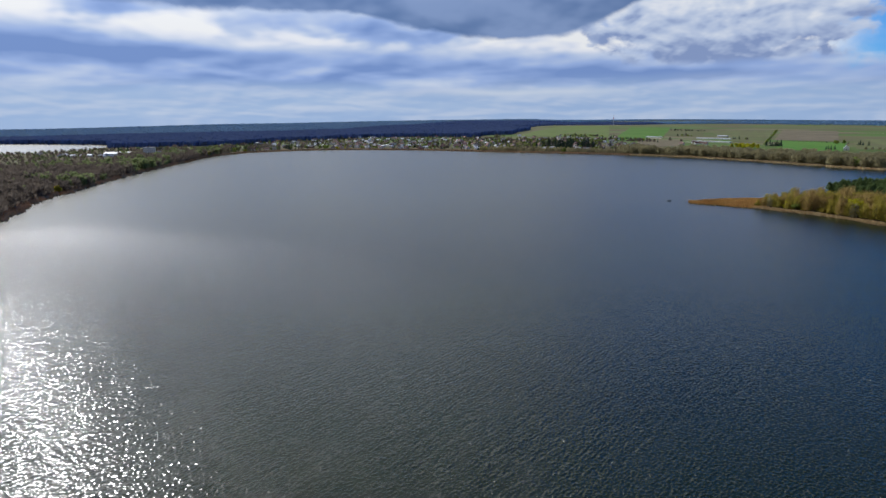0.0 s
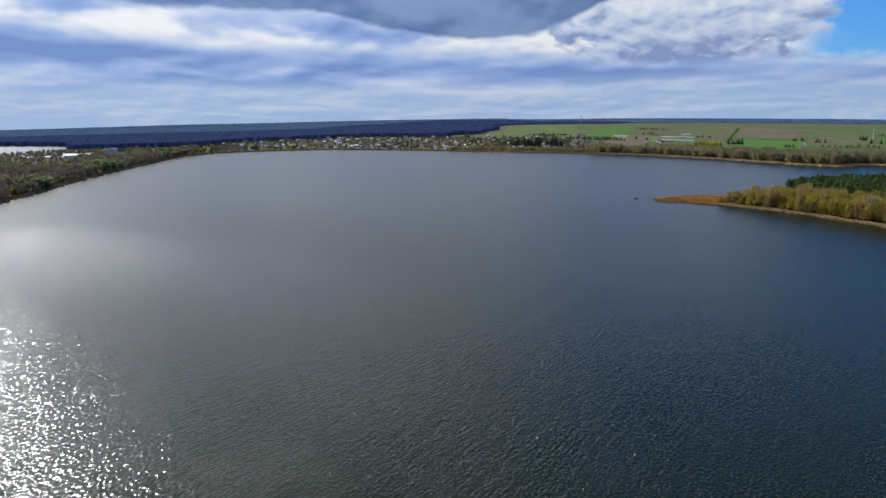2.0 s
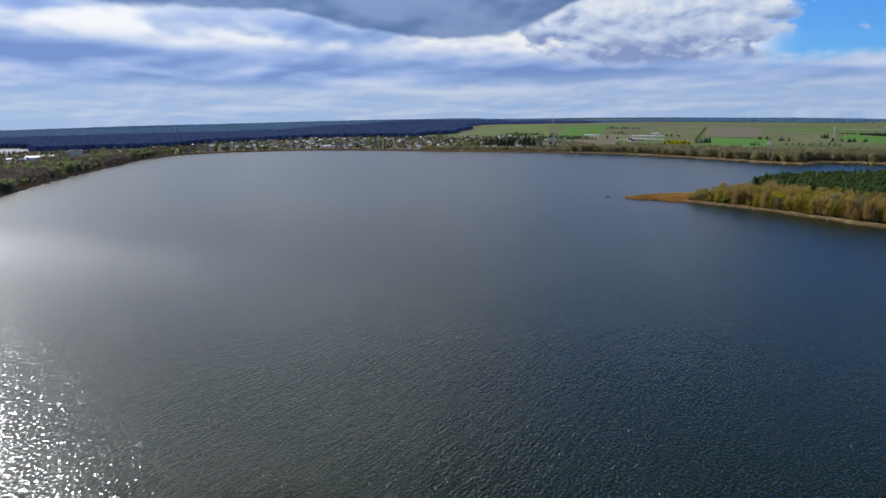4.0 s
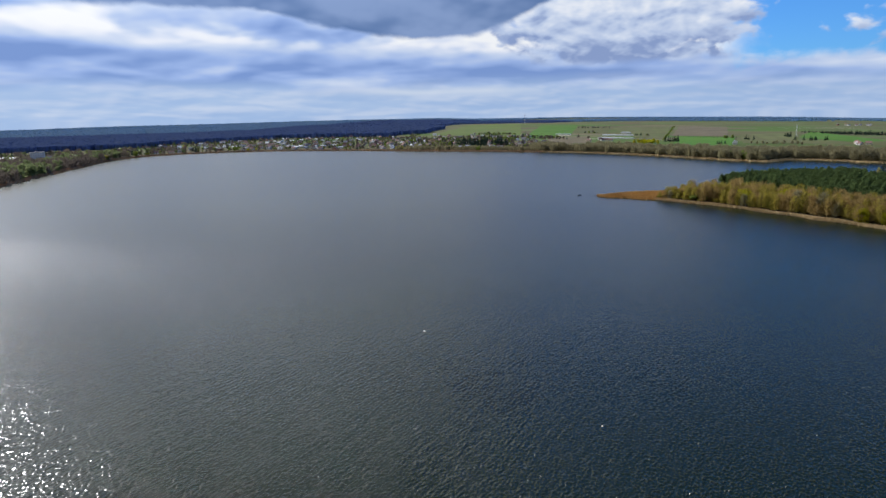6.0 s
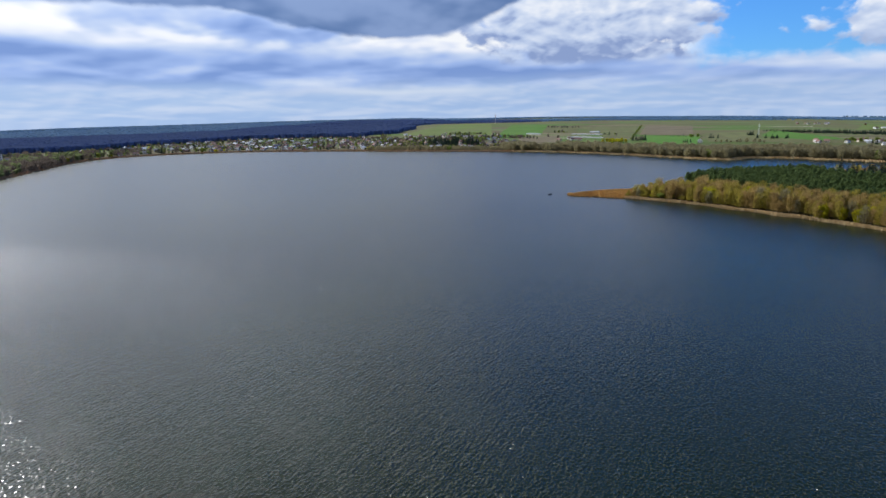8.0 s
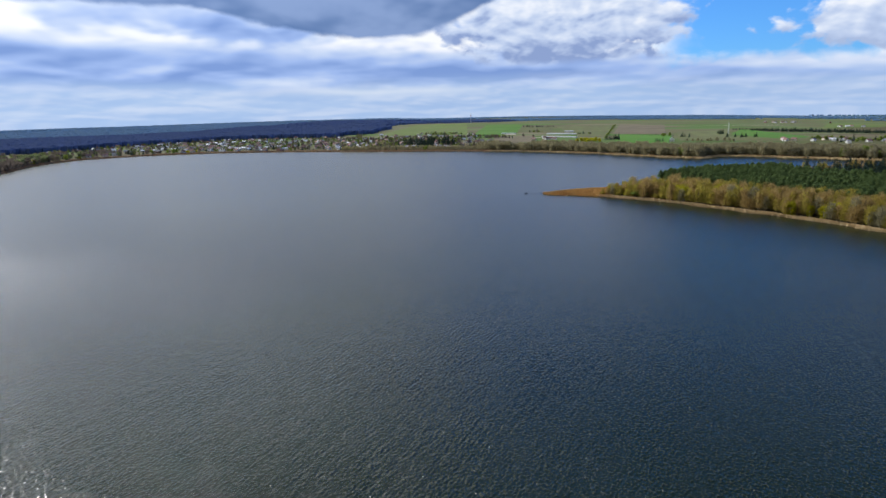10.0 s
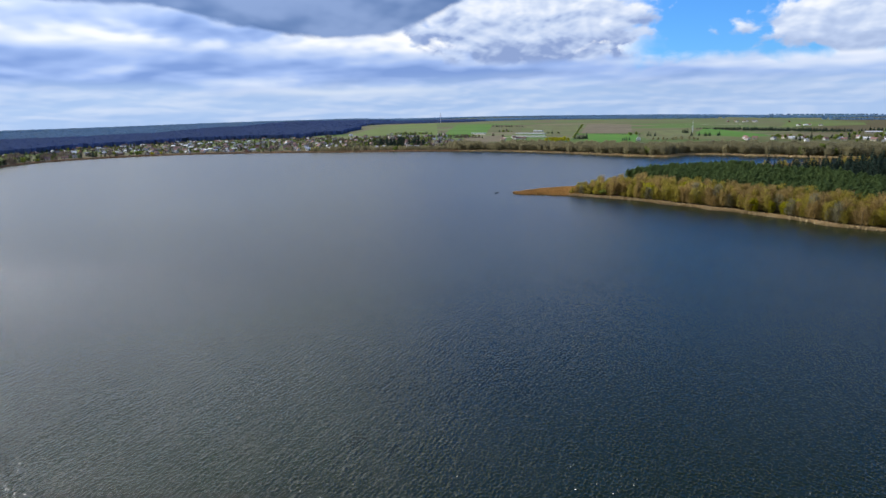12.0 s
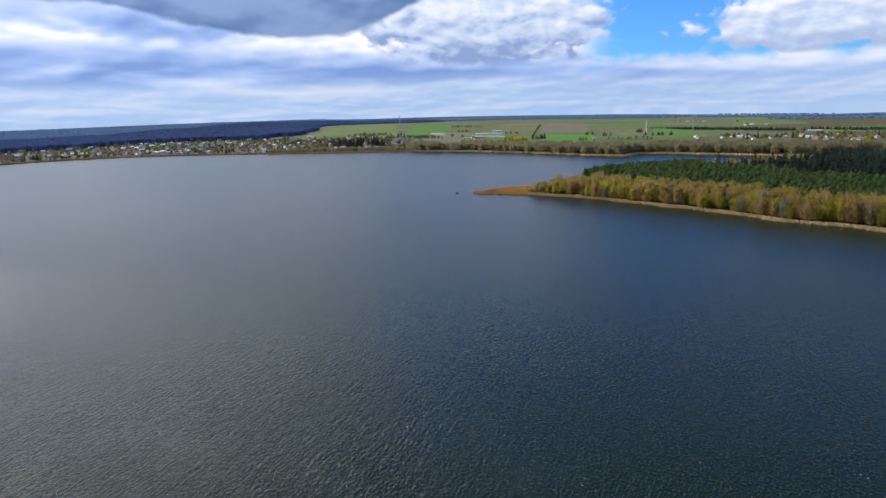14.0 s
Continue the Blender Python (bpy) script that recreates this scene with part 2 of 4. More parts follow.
WATER = water_material()
EARTH = patchwork()
BARK = material("bark", (0.06, 0.045, 0.03), (0.14, 0.11, 0.08), 3.0, 0.95, 0.4, 0.2)
PALE_BARK = material("birch_bark", (0.30, 0.27, 0.22), (0.55, 0.52, 0.46), 2.0, 0.9, 0.3, 0.1)
TWIGS = leafy("bare_twigs", (0.240, 0.170, 0.060), (0.425, 0.305, 0.112), 0.18)
BUDS = leafy("olive_buds", (0.245, 0.208, 0.038), (0.430, 0.360, 0.070), 0.16)
FRESH = leafy("fresh_leaves", (0.308, 0.297, 0.013), (0.528, 0.495, 0.033))
GREEN = leafy("green_leaves", (0.143, 0.195, 0.039), (0.273, 0.338, 0.072))
PINE = leafy("pine_needles", (0.088, 0.130, 0.044), (0.150, 0.205, 0.072), 0.15)
SPRUCE = leafy("spruce_needles", (0.030, 0.049, 0.038), (0.065, 0.097, 0.068), 0.3, 0.6, 0.25)
GREY_TWIGS = leafy("grey_twigs", (0.200, 0.180, 0.098), (0.330, 0.298, 0.165), 0.15)
# pale blue stands in for the haze of distance, painted into the leaf colour
HAZE_HILL_WOOD = leafy("haze_blue_hill_wood", (0.260, 0.380, 0.520), (0.300, 0.425, 0.570), 0.10, 0.8, 0.75)
DARK_TWIGS = leafy("dark_twigs", (0.105, 0.086, 0.070), (0.180, 0.150, 0.120), 0.15)
MUTED_GREEN = leafy("muted_green_leaves", (0.150, 0.185, 0.080), (0.255, 0.295, 0.125), 0.2)
# far pine crowns: the blue is distance haze put into the base colour
HAZE_PINE = leafy("haze_blue_pine_crowns", (0.150, 0.205, 0.360), (0.185, 0.250, 0.420), 0.08, 0.8, 0.75)
REED = material("dry_reed", (0.36, 0.20, 0.06), (0.58, 0.35, 0.12), 0.6, 0.9, 0.0, 0.2, 0.1, 0.7)
RUST_REED = material("rusty_reed", (0.33, 0.20, 0.105), (0.52, 0.35, 0.20), 0.05, 0.9, 0.0, 0.15, 0.2, 0.6)
PALE_REED = material("bleached_reed", (0.38, 0.275, 0.135), (0.58, 0.44, 0.24), 0.4, 0.9, 0.0, 0.2, 0.1, 0.7)


CORN = striped(material("young_corn", (0.062, 0.150, 0.020), (0.092, 0.200, 0.028), 0.05, 0.95, 0.0, 0.12), 30.0, 22.0, (0.094, 0.169, 0.027))
PASTURE = striped(material("spring_pasture", (0.088, 0.136, 0.027), (0.135, 0.175, 0.042), 0.03, 0.95, 0.0, 0.15), 24.0, 40.0, (0.125, 0.140, 0.046))
STUBBLE = striped(material("dry_pasture", (0.092, 0.113, 0.038), (0.138, 0.146, 0.055), 0.03, 0.95, 0.0, 0.15), 28.0, 30.0, (0.112, 0.108, 0.046))
SOIL = material("bare_soil", (0.115, 0.098, 0.058), (0.175, 0.145, 0.090), 0.05, 0.95, 0.0, 0.15)
SAND = material("sandy_track", (0.42, 0.37, 0.28), (0.60, 0.54, 0.43), 0.2, 0.95, 0.0, 0.1)
PLASTER = material("white_plaster", (0.62, 0.60, 0.56), (0.80, 0.78, 0.74), 0.6, 0.9, 0.1, 0.12)
CREAM = material("cream_plaster", (0.52, 0.46, 0.34), (0.68, 0.62, 0.48), 0.6, 0.9, 0.1, 0.12)
BRICK = material("brick_wall", (0.26, 0.12, 0.08), (0.38, 0.20, 0.14), 0.8, 0.9, 0.2, 0.12)
RED_TILE = material("red_roof_tiles", (0.17, 0.10, 0.085), (0.27, 0.165, 0.145), 0.9, 0.85, 0.2, 0.2)
GREY_TILE = material("grey_roof", (0.14, 0.14, 0.15), (0.26, 0.26, 0.28), 0.9, 0.7, 0.2, 0.2)
PALE_METAL = material("pale_sheet_roof", (0.50, 0.51, 0.53), (0.68, 0.69, 0.71), 0.4, 0.35, 0.1, 0.1)
GLASS = material("dark_window_glass", (0.03, 0.04, 0.05), (0.06, 0.07, 0.08), 1.0, 0.1, 0.0, 0.1, gloss=0.5)
STEEL = material("galvanised_steel", (0.68, 0.69, 0.70), (0.82, 0.82, 0.83), 1.0, 0.5, 0.1, 0.05)
RED_PAINT = material("red_mast_paint", (0.45, 0.08, 0.05), (0.55, 0.12, 0.08), 1.0, 0.6, 0.0, 0.05)
OLD_WOOD = material("weathered_wood", (0.05, 0.045, 0.04), (0.12, 0.105, 0.09), 2.0, 0.9, 0.3, 0.1)


# ---- the form of the ground ----
MAIN_LAKE = [(-299, 394), (-337, 484), (-347, 545), (-363, 628), (-374, 684), (-390, 791), (-402, 924), (-418, 1031), (-412, 1150),
             (-372, 1225), (-305, 1265), (-202, 1290), (-100, 1268), (0, 1226), (90, 1176), (170, 1132), (227, 1106), (299, 1060),
             (380, 1002), (446, 905), (484, 815), (508, 752), (533, 712), (572, 738), (608, 730), (652, 648), (692, 586), (730, 552),
             (770, 540), (640, 512), (500, 506), (400, 503), (330, 496), (280, 476), (238, 467), (190, 462)]
FRONT = [(190, 464), (195, 446), (219, 429), (238, 408), (254, 385), (267, 350), (281, 316), (289, 292), (293, 262), (304, 230), (318, 205), (343, 120), (380, 0), (420, -150)]
BEHIND = [(300, -350), (0, -430), (-250, -310), (-330, -60), (-270, 150), (-268, 310)]
SECOND_LAKE = [(-1700, 1880), (-1260, 1700), (-1110, 1680), (-890, 1600), (-825, 1470), (-795, 1310), (-820, 1215), (-980, 1170), (-1500, 1270)]
SKYLINE_AZ = [-180, -60, -38, -20, -10, 0, 10, 20, 30, 40, 50, 60, 90, 180]
SKYLINE_EL = [-0.5, -0.9, -0.86, -0.54, -0.45, -0.30, -0.27, -0.31, -0.40, -0.53, -0.74, -0.95, -0.8, -0.5]
RIM = 4850.0


def rounded(points, times=2, closed=True):
    """Corners cut twice, so that a shore runs in curves."""
    p = np.array(points, float)
    for _ in range(times):
        q = np.roll(p, -1, 0) if closed else p[1:]
        a = p if closed else p[:-1]
        p = np.stack([0.75 * a + 0.25 * q, 0.25 * a + 0.75 * q], 1).reshape(-1, 2)
    return p


def to_line(x, y, line, closed=True):
    """Distance from each place to a line."""
    x, y = np.asarray(x, float), np.asarray(y, float)
    a = line if closed else line[:-1]
    v = (np.roll(line, -1, 0) if closed else line[1:]) - a
    w = (v * v).sum(1)
    out = np.empty(x.size)
    for k in range(0, x.size, 8192):
        px, py = x.ravel()[k:k + 8192, None] - a[:, 0], y.ravel()[k:k + 8192, None] - a[:, 1]
        s = np.clip((px * v[:, 0] + py * v[:, 1]) / w, 0, 1)
        out[k:k + 8192] = np.sqrt(((px - s * v[:, 0]) ** 2 + (py - s * v[:, 1]) ** 2).min(1))
    return out.reshape(x.shape)


def within(x, y, line):
    b = np.roll(line, -1, 0)
    out = np.empty(x.size, bool)
    rise = np.where(b[:, 1] == line[:, 1], 1e-9, b[:, 1] - line[:, 1])
    for k in range(0, x.size, 8192):
        px, py = x.ravel()[k:k + 8192, None], y.ravel()[k:k + 8192, None]
        cross = ((line[:, 1] > py) != (b[:, 1] > py)) & (px < (b[:, 0] - line[:, 0]) * (py - line[:, 1]) / rise + line[:, 0])
        out[k:k + 8192] = cross.sum(1) % 2 == 1
    return out.reshape(x.shape)


LAKE = rounded(MAIN_LAKE + FRONT[1:] + BEHIND)
POND = rounded(SECOND_LAKE)
FRONT_LINE = rounded(FRONT, 2, False)


def inland(x, y):
    """Metres from the nearest water's edge: above nought on land, below it in the water."""
    x, y = np.asarray(x, float), np.asarray(y, float)
    d = np.minimum(to_line(x, y, LAKE), to_line(x, y, POND))
    wet = within(x, y, LAKE) | within(x, y, POND)
    wob = 2.2 * np.sin(x * 0.11 + 1.7 * np.sin(y * 0.05)) * np.sin(y * 0.13 + 0.6) + 1.0 * np.sin(x * 0.31 + y * 0.27)
    return np.where(wet, -d, d) + wob


def smooth(a, lo, hi):
    s = np.clip((a - lo) / (hi - lo), 0, 1)
    return s * s * (3 - 2 * s)


def ground_z(x, y, d=None):
    x, y = np.asarray(x, float), np.asarray(y, float)
    d = inland(x, y) if d is None else d
    r = np.hypot(x, y)
    az = np.degrees(np.arctan2(x, y))
    rim = 65 + RIM * np.tan(np.radians(np.interp(az, SKYLINE_AZ, SKYLINE_EL)))
    rise = np.clip((r - 1150) / (RIM - 1150), 0, 1.1) * rim
    roll = 1.6 * np.sin(x * 0.004 + 1) * np.sin(y * 0.0035) * smooth(r, 1300, 2200)
    shore = np.where(d > 0, 0.06 * np.minimum(d, 12) + 0.02 * np.clip(d - 12, 0, 60), np.maximum(0.10 * d, -4))
    return np.maximum(shore + (rise + roll) * smooth(d, 20, 420), np.where(d > 0, np.minimum(0.05 * d, 0.8), -9))


def on_ground(x, y):
    return float(ground_z(np.array([x]), np.array([y]))[0])


# ---- meshes ----
def mesh_of(name, verts, faces, mats, slots=None, smoothed=False):
    me = bpy.data.meshes.new(name)
    me.from_pydata([tuple(v) for v in verts], [], [tuple(f) for f in faces])
    for m in mats if isinstance(mats, (list, tuple)) else [mats]:
        me.materials.append(m)
    if slots is not None:
        me.polygons.foreach_set("material_index", slots)
    if smoothed:
        me.polygons.foreach_set("use_smooth", [True] * len(me.polygons))
    me.update()
    return me


def part(name, mesh, parent, label=""):
    ob = new(name, mesh)
    ob.parent = parent
    return tagged(ob, label)


def thing(name, label, category, group="", x=0.0, y=0.0, z=None, turn=0.0, size=1.0):
    ob = new(name)
    ob.matrix_basis = pose(x, y, on_ground(x, y) if z is None else z, 0, 0, turn) @ Matrix.Scale(size, 4)
    ob.empty_display_size = 0.5
    return tagged(ob, label, category, group)


class Build:
    """Gathers simple solids into one mesh."""

    def __init__(self):
        self.v, self.f = [], []

    def box(self, x0, y0, z0, x1, y1, z1):
        k = len(self.v)
        self.v += [(x0, y0, z0), (x1, y0, z0), (x1, y1, z0), (x0, y1, z0), (x0, y0, z1), (x1, y0, z1), (x1, y1, z1), (x0, y1, z1)]
        self.f += [tuple(k + i for i in q) for q in ((3, 2, 1, 0), (4, 5, 6, 7), (0, 1, 5, 4), (1, 2, 6, 5), (2, 3, 7, 6), (3, 0, 4, 7))]
        return self

    def stick(self, a, b, ra, rb, sides=5):
        a, b = Vector(a), Vector(b)
        q = (b - a).to_track_quat("Z", "Y")
        k = len(self.v)
        for at, r in ((a, ra), (b, rb)):
            for i in range(sides):
                w = 2 * math.pi * i / sides
                self.v.append(tuple(at + q @ Vector((r * math.cos(w), r * math.sin(w), 0))))
        self.f += [(k + i, k + (i + 1) % sides, k + sides + (i + 1) % sides, k + sides + i) for i in range(sides)]
        self.f.append(tuple(k + sides + i for i in range(sides)))
        return self

    def mesh(self, name, mat):
        return mesh_of(name, self.v, self.f, mat)


# ---- ground and water ----
def ground():
    az = np.radians(np.concatenate([np.arange(-46, 66, 0.25), np.arange(66, 314, 3.0)]))
    r = [0.0, 60, 120, 170]
    while r[-1] < RIM:
        r.append(r[-1] + max(6.0, r[-1] * 0.013))
    r[-1] = RIM
    r = np.array(r[1:] + [RIM + 20])
    a, rr = np.meshgrid(az, r)
    x, y = rr * np.sin(a), rr * np.cos(a)
    z = ground_z(x, y)
    z[-1] = -6
    n, m = len(r), len(az)
    verts = np.stack([x, y, z], -1).reshape(-1, 3)
    i, j = np.meshgrid(np.arange(n - 1), np.arange(m), indexing="ij")
    jn = (j + 1) % m
    faces = np.stack([i * m + j, (i + 1) * m + j, (i + 1) * m + jn, i * m + jn], -1).reshape(-1, 4)[:, ::-1]
    verts = np.vstack([verts, [0, 0, -4]])
    fan = [(len(verts) - 1, (k + 1) % m, k) for k in range(m)]
    me = mesh_of("ground", verts.tolist(), faces.tolist() + [f[::-1] for f in fan], EARTH, None, True)
    tagged(new("ground", me), "flat spring farmland and lake bed rising gently to the horizon", "ground", kind="structure")


def water():
    v = [(0, 0, 0)] + [(2700 * math.sin(w), 2700 * math.cos(w), 0) for w in np.linspace(0, 2 * math.pi, 97)[:-1]]
    me = mesh_of("water", v, [(0, 1 + (k + 1) % 96, 1 + k) for k in range(96)], WATER)
    tagged(new("water", me), "wind-ruffled dark green lake with glittering waves", "lake", kind="structure")


ground()
water()


# ---- trees ----
RNG = np.random.default_rng(7)


def tufts(centres, sizes, upright=0.0, flat=1.0):
    """Two small leaf faces round each centre."""
    n = len(centres)
    c = np.repeat(centres, 2, 0)
    s = np.repeat(sizes, 2)[:, None]
    u = RNG.normal(size=(n * 2, 3))
    u[:, 2] += upright * np.sign(RNG.normal(size=n * 2)) * 2
    u /= np.linalg.norm(u, axis=1)[:, None]
    w = RNG.normal(size=(n * 2, 3))
    w -= (w * u).sum(1)[:, None] * u
    w /= np.linalg.norm(w, axis=1)[:, None]
    c = c + RNG.normal(size=c.shape) * s * 0.3
    k = np.array([1, 1, flat])
    v = np.stack([c + u * s * k, c - (u * 0.5 + w * 0.75) * s * k, c - (u * 0.5 - w * 0.75) * s * k], 1).reshape(-1, 3)
    return v, np.arange(len(v)).reshape(-1, 3)


def crown_points(high, base, wide, n, lobes):
    """Places near the skin of a crown made of several uneven lobes."""
    out = []
    mid, half = (high + base) / 2, (high - base) / 2
    for k in range(lobes):
        w = RNG.uniform(0, 2 * math.pi)
        rr = wide * RNG.uniform(0.2, 0.75) if k else 0
        zz = mid + half * (RNG.uniform(-0.75, 0.6) if k else 0.3)
        size = wide * RNG.uniform(0.24, 0.5)
        p = RNG.normal(size=(n // lobes, 3))
        p /= np.linalg.norm(p, axis=1)[:, None]
        p *= (RNG.uniform(0.35, 1.0, size=(len(p), 1))) ** 0.5 * size
        p[:, 2] *= min(1.5, half / wide * 1.25)
        out.append(p + np.array([rr * math.cos(w), rr * math.sin(w), zz]))
    p = np.concatenate(out)
    p[:, 2] = np.clip(p[:, 2], base * 0.7, high)
    return p


def broadleaf(high, wide, n, leaf, size, bark, thin=False, bole=0.28):
    """Meshes of a trunk with limbs, and of a ragged crown."""
    b = Build()
    b.stick((0, 0, -0.6), (0.1, 0, high * 0.45), high * 0.018, high * 0.012, 6).stick((0.1, 0, high * 0.45), (0, 0.2, high * 0.86), high * 0.012, high * 0.003, 5)
    for k in range(8):
        w = k * 2.4 + RNG.uniform(-0.3, 0.3)
        z0 = high * RNG.uniform(0.26, 0.62)
        rr = wide * RNG.uniform(0.45, 0.8)
        b.stick((0.05, 0, z0), (rr * math.cos(w), rr * math.sin(w), z0 + high * RNG.uniform(0.14, 0.3)), high * 0.007, high * 0.0015, 4)
    p = crown_points(high, high * bole, wide, n, 24)
    s = RNG.uniform(0.6, 1.3, len(p)) * size
    v, f = tufts(p, s, 0.8 if thin else 0.0)
    return b.mesh("trunk", bark), mesh_of("crown", v.tolist(), f.tolist(), leaf)


def twigs(high, wide, n, leaf, size, bole=0.10):
    """A bare tree: trunk, limbs that rise and fork, and a crown of slender twigs that point up and outwards."""
    b = Build()
    b.stick((0, 0, -0.6), (0.1, 0, high * 0.45), high * 0.016, high * 0.010, 6).stick((0.1, 0, high * 0.45), (0, 0.2, high * 0.92), high * 0.010, high * 0.002, 5)
    for k in range(9):
        w = k * 2.4 + RNG.uniform(-0.3, 0.3)
        z0 = high * RNG.uniform(0.2, 0.6)
        rr = wide * RNG.uniform(0.35, 0.75)
        b.stick((0.05, 0, z0), (rr * math.cos(w), rr * math.sin(w), z0 + high * RNG.uniform(0.18, 0.36)), high * 0.006, high * 0.0012, 4)
    t = RNG.uniform(0, 1, n)
    w = RNG.uniform(0, 2 * math.pi, n)
    a, c = RNG.uniform(0, 6.28, 2)
    bulge = 1 + 0.22 * np.sin(3 * w + a) + 0.16 * np.sin(5 * w + c + 4 * t)
    rr = wide * bulge * np.sin(np.pi * (0.22 + 0.70 * t)) ** 0.6 * np.sqrt(RNG.uniform(0.02, 1, n))
    top = high * (1 - 0.24 * RNG.uniform(0, 1, n) - 0.05 * (rr / wide) ** 2)
    at = np.stack([rr * np.cos(w), rr * np.sin(w), high * bole + (top - high * bole) * t], 1)
    way = np.stack([np.cos(w) * rr / wide * 0.6, np.sin(w) * rr / wide * 0.6, np.full(n, 1.0)], 1) + RNG.normal(size=(n, 3)) * 0.35
    way /= np.linalg.norm(way, axis=1)[:, None]
    side = np.cross(way, RNG.normal(size=(n, 3)))
    side /= np.linalg.norm(side, axis=1)[:, None]
    s = (RNG.uniform(0.6, 1.4, n) * size)[:, None]
    v = np.stack([at - side * s * 0.17, at + side * s * 0.17, at + way * s * 1.5], 1).reshape(-1, 3)
    v[:, 2] = np.minimum(v[:, 2], high * 1.02)
    return b.mesh("trunk", bark_of(leaf)), mesh_of("crown", v.tolist(), np.arange(len(v)).reshape(-1, 3).tolist(), leaf)


def bark_of(leaf):
    return PALE_BARK if leaf is FRESH else BARK


def pine(high, wide, n, size):
    b = Build().stick((0, 0, -0.6), (0.1, 0.1, high * 0.95), high * 0.016, high * 0.004, 6)
    t = RNG.uniform(0, 1, n) ** 0.8
    z = high * (0.42 + 0.58 * t)
    rr = wide * np.sqrt(RNG.uniform(0.05, 1, n)) * np.sin(np.pi * np.clip(0.22 + 0.78 * t, 0, 0.97)) ** 0.7
    w = np.round(RNG.uniform(0, 9, n)) * 0.7 + RNG.normal(size=n) * 0.22
    p = np.stack([rr * np.cos(w), rr * np.sin(w), z + RNG.normal(size=n) * 0.25], 1)
    v, f = tufts(p, RNG.uniform(0.6, 1.2, n) * size, 0, 0.7)
    return b.mesh("trunk", BARK), mesh_of("crown", v.tolist(), f.tolist(), PINE)


def spruce(high, wide, n, size):
    b = Build().stick((0, 0, -0.6), (0, 0, high * 0.97), high * 0.014, high * 0.003, 6)
    tier = RNG.integers(0, 13, n) / 12.0
    reach = RNG.uniform(0.1, 1, n) ** 0.6
    rr = wide * (1 - tier * 0.96) * reach
    w = RNG.uniform(0, 2 * math.pi, n)
    p = np.stack([rr * np.cos(w), rr * np.sin(w), high * (0.1 + 0.88 * tier) - reach * 0.9 * (1 - tier)], 1)
    v, f = tufts(p, RNG.uniform(0.6, 1.2, n) * size * (1.1 - 0.6 * tier), 0, 0.5)
    return b.mesh("trunk", BARK), mesh_of("crown", v.tolist(), f.tolist(), SPRUCE)


def bush(high, wide, n, leaf, size):
    b = Build()
    for k in range(5):
        w = k * 1.26
        b.stick((0, 0, -0.4), (wide * 0.5 * math.cos(w), wide * 0.5 * math.sin(w), high * 0.7), 0.07, 0.02, 4)
    p = crown_points(high, high * 0.1, wide, n, 7)
    v, f = tufts(p, RNG.uniform(0.6, 1.3, len(p)) * size)
    return b.mesh("stems", BARK), mesh_of("crown", v.tolist(), f.tolist(), leaf)


def kinds():
    k = {}
    k["bare"] = [twigs(h, w, 850, TWIGS, 0.9) for h, w in ((14.5, 3.6), (15.5, 4.2), (13.0, 3.4), (16.0, 4.0), (14.0, 4.4))]
    k["bare"] += [twigs(h, w, 850, GREY_TWIGS, 0.9) for h, w in ((14.5, 4.0),)]
    k["bud"] = [twigs(h, w, 850, BUDS, 0.85) for h, w in ((13.5, 3.7), (14.8, 4.2), (12.5, 3.5), (15.0, 3.9))]
    k["fresh"] = [broadleaf(h, w, 1300, FRESH, 0.36, PALE_BARK, False, 0.1) for h, w in ((12.5, 3.6), (14, 4.0), (11, 3.8))]
    k["pine"] = [pine(h, w, 400, 0.58) for h, w in ((14, 2.8), (14.6, 3.0), (13.6, 2.9), (14.2, 2.7))]
    k["spruce"] = [spruce(h, w, 680, 1.1) for h, w in ((20, 4.9), (18, 4.7), (22, 5.3))]
    k["shrub"] = [bush(h, w, 200, m, 0.5) for h, w, m in ((4.5, 2.6, GREEN), (3.6, 2.4, BUDS), (5.0, 2.4, FRESH))]
    k["west_bare"] = [twigs(h, w, 320, DARK_TWIGS, 1.9) for h, w in ((13, 5), (15, 5.5), (11.5, 4.6))]
    k["west_green"] = [broadleaf(h, w, 200, MUTED_GREEN, 1.1, BARK, False, 0.1) for h, w in ((12.5, 5), (14.5, 5.6), (10.5, 4.8))]
    k["far_bare"] = [twigs(h, w, 360, GREY_TWIGS, 1.8) for h, w in ((13, 5), (15, 5.5), (11.5, 4.6))]
    k["far_green"] = [broadleaf(h, w, 190, GREEN, 1.15, BARK, False, 0.12) for h, w in ((12, 4.8), (14, 5.4), (10, 4.6))]
    k["far_fresh"] = [broadleaf(h, w, 190, FRESH, 1.15, BARK, False, 0.12) for h, w in ((11, 4.8), (12.5, 5.4))]
    k["far_dark"] = [spruce(h, w, 190, 1.4) for h, w in ((15, 4.0), (17, 4.4), (13, 3.8))]
    return k


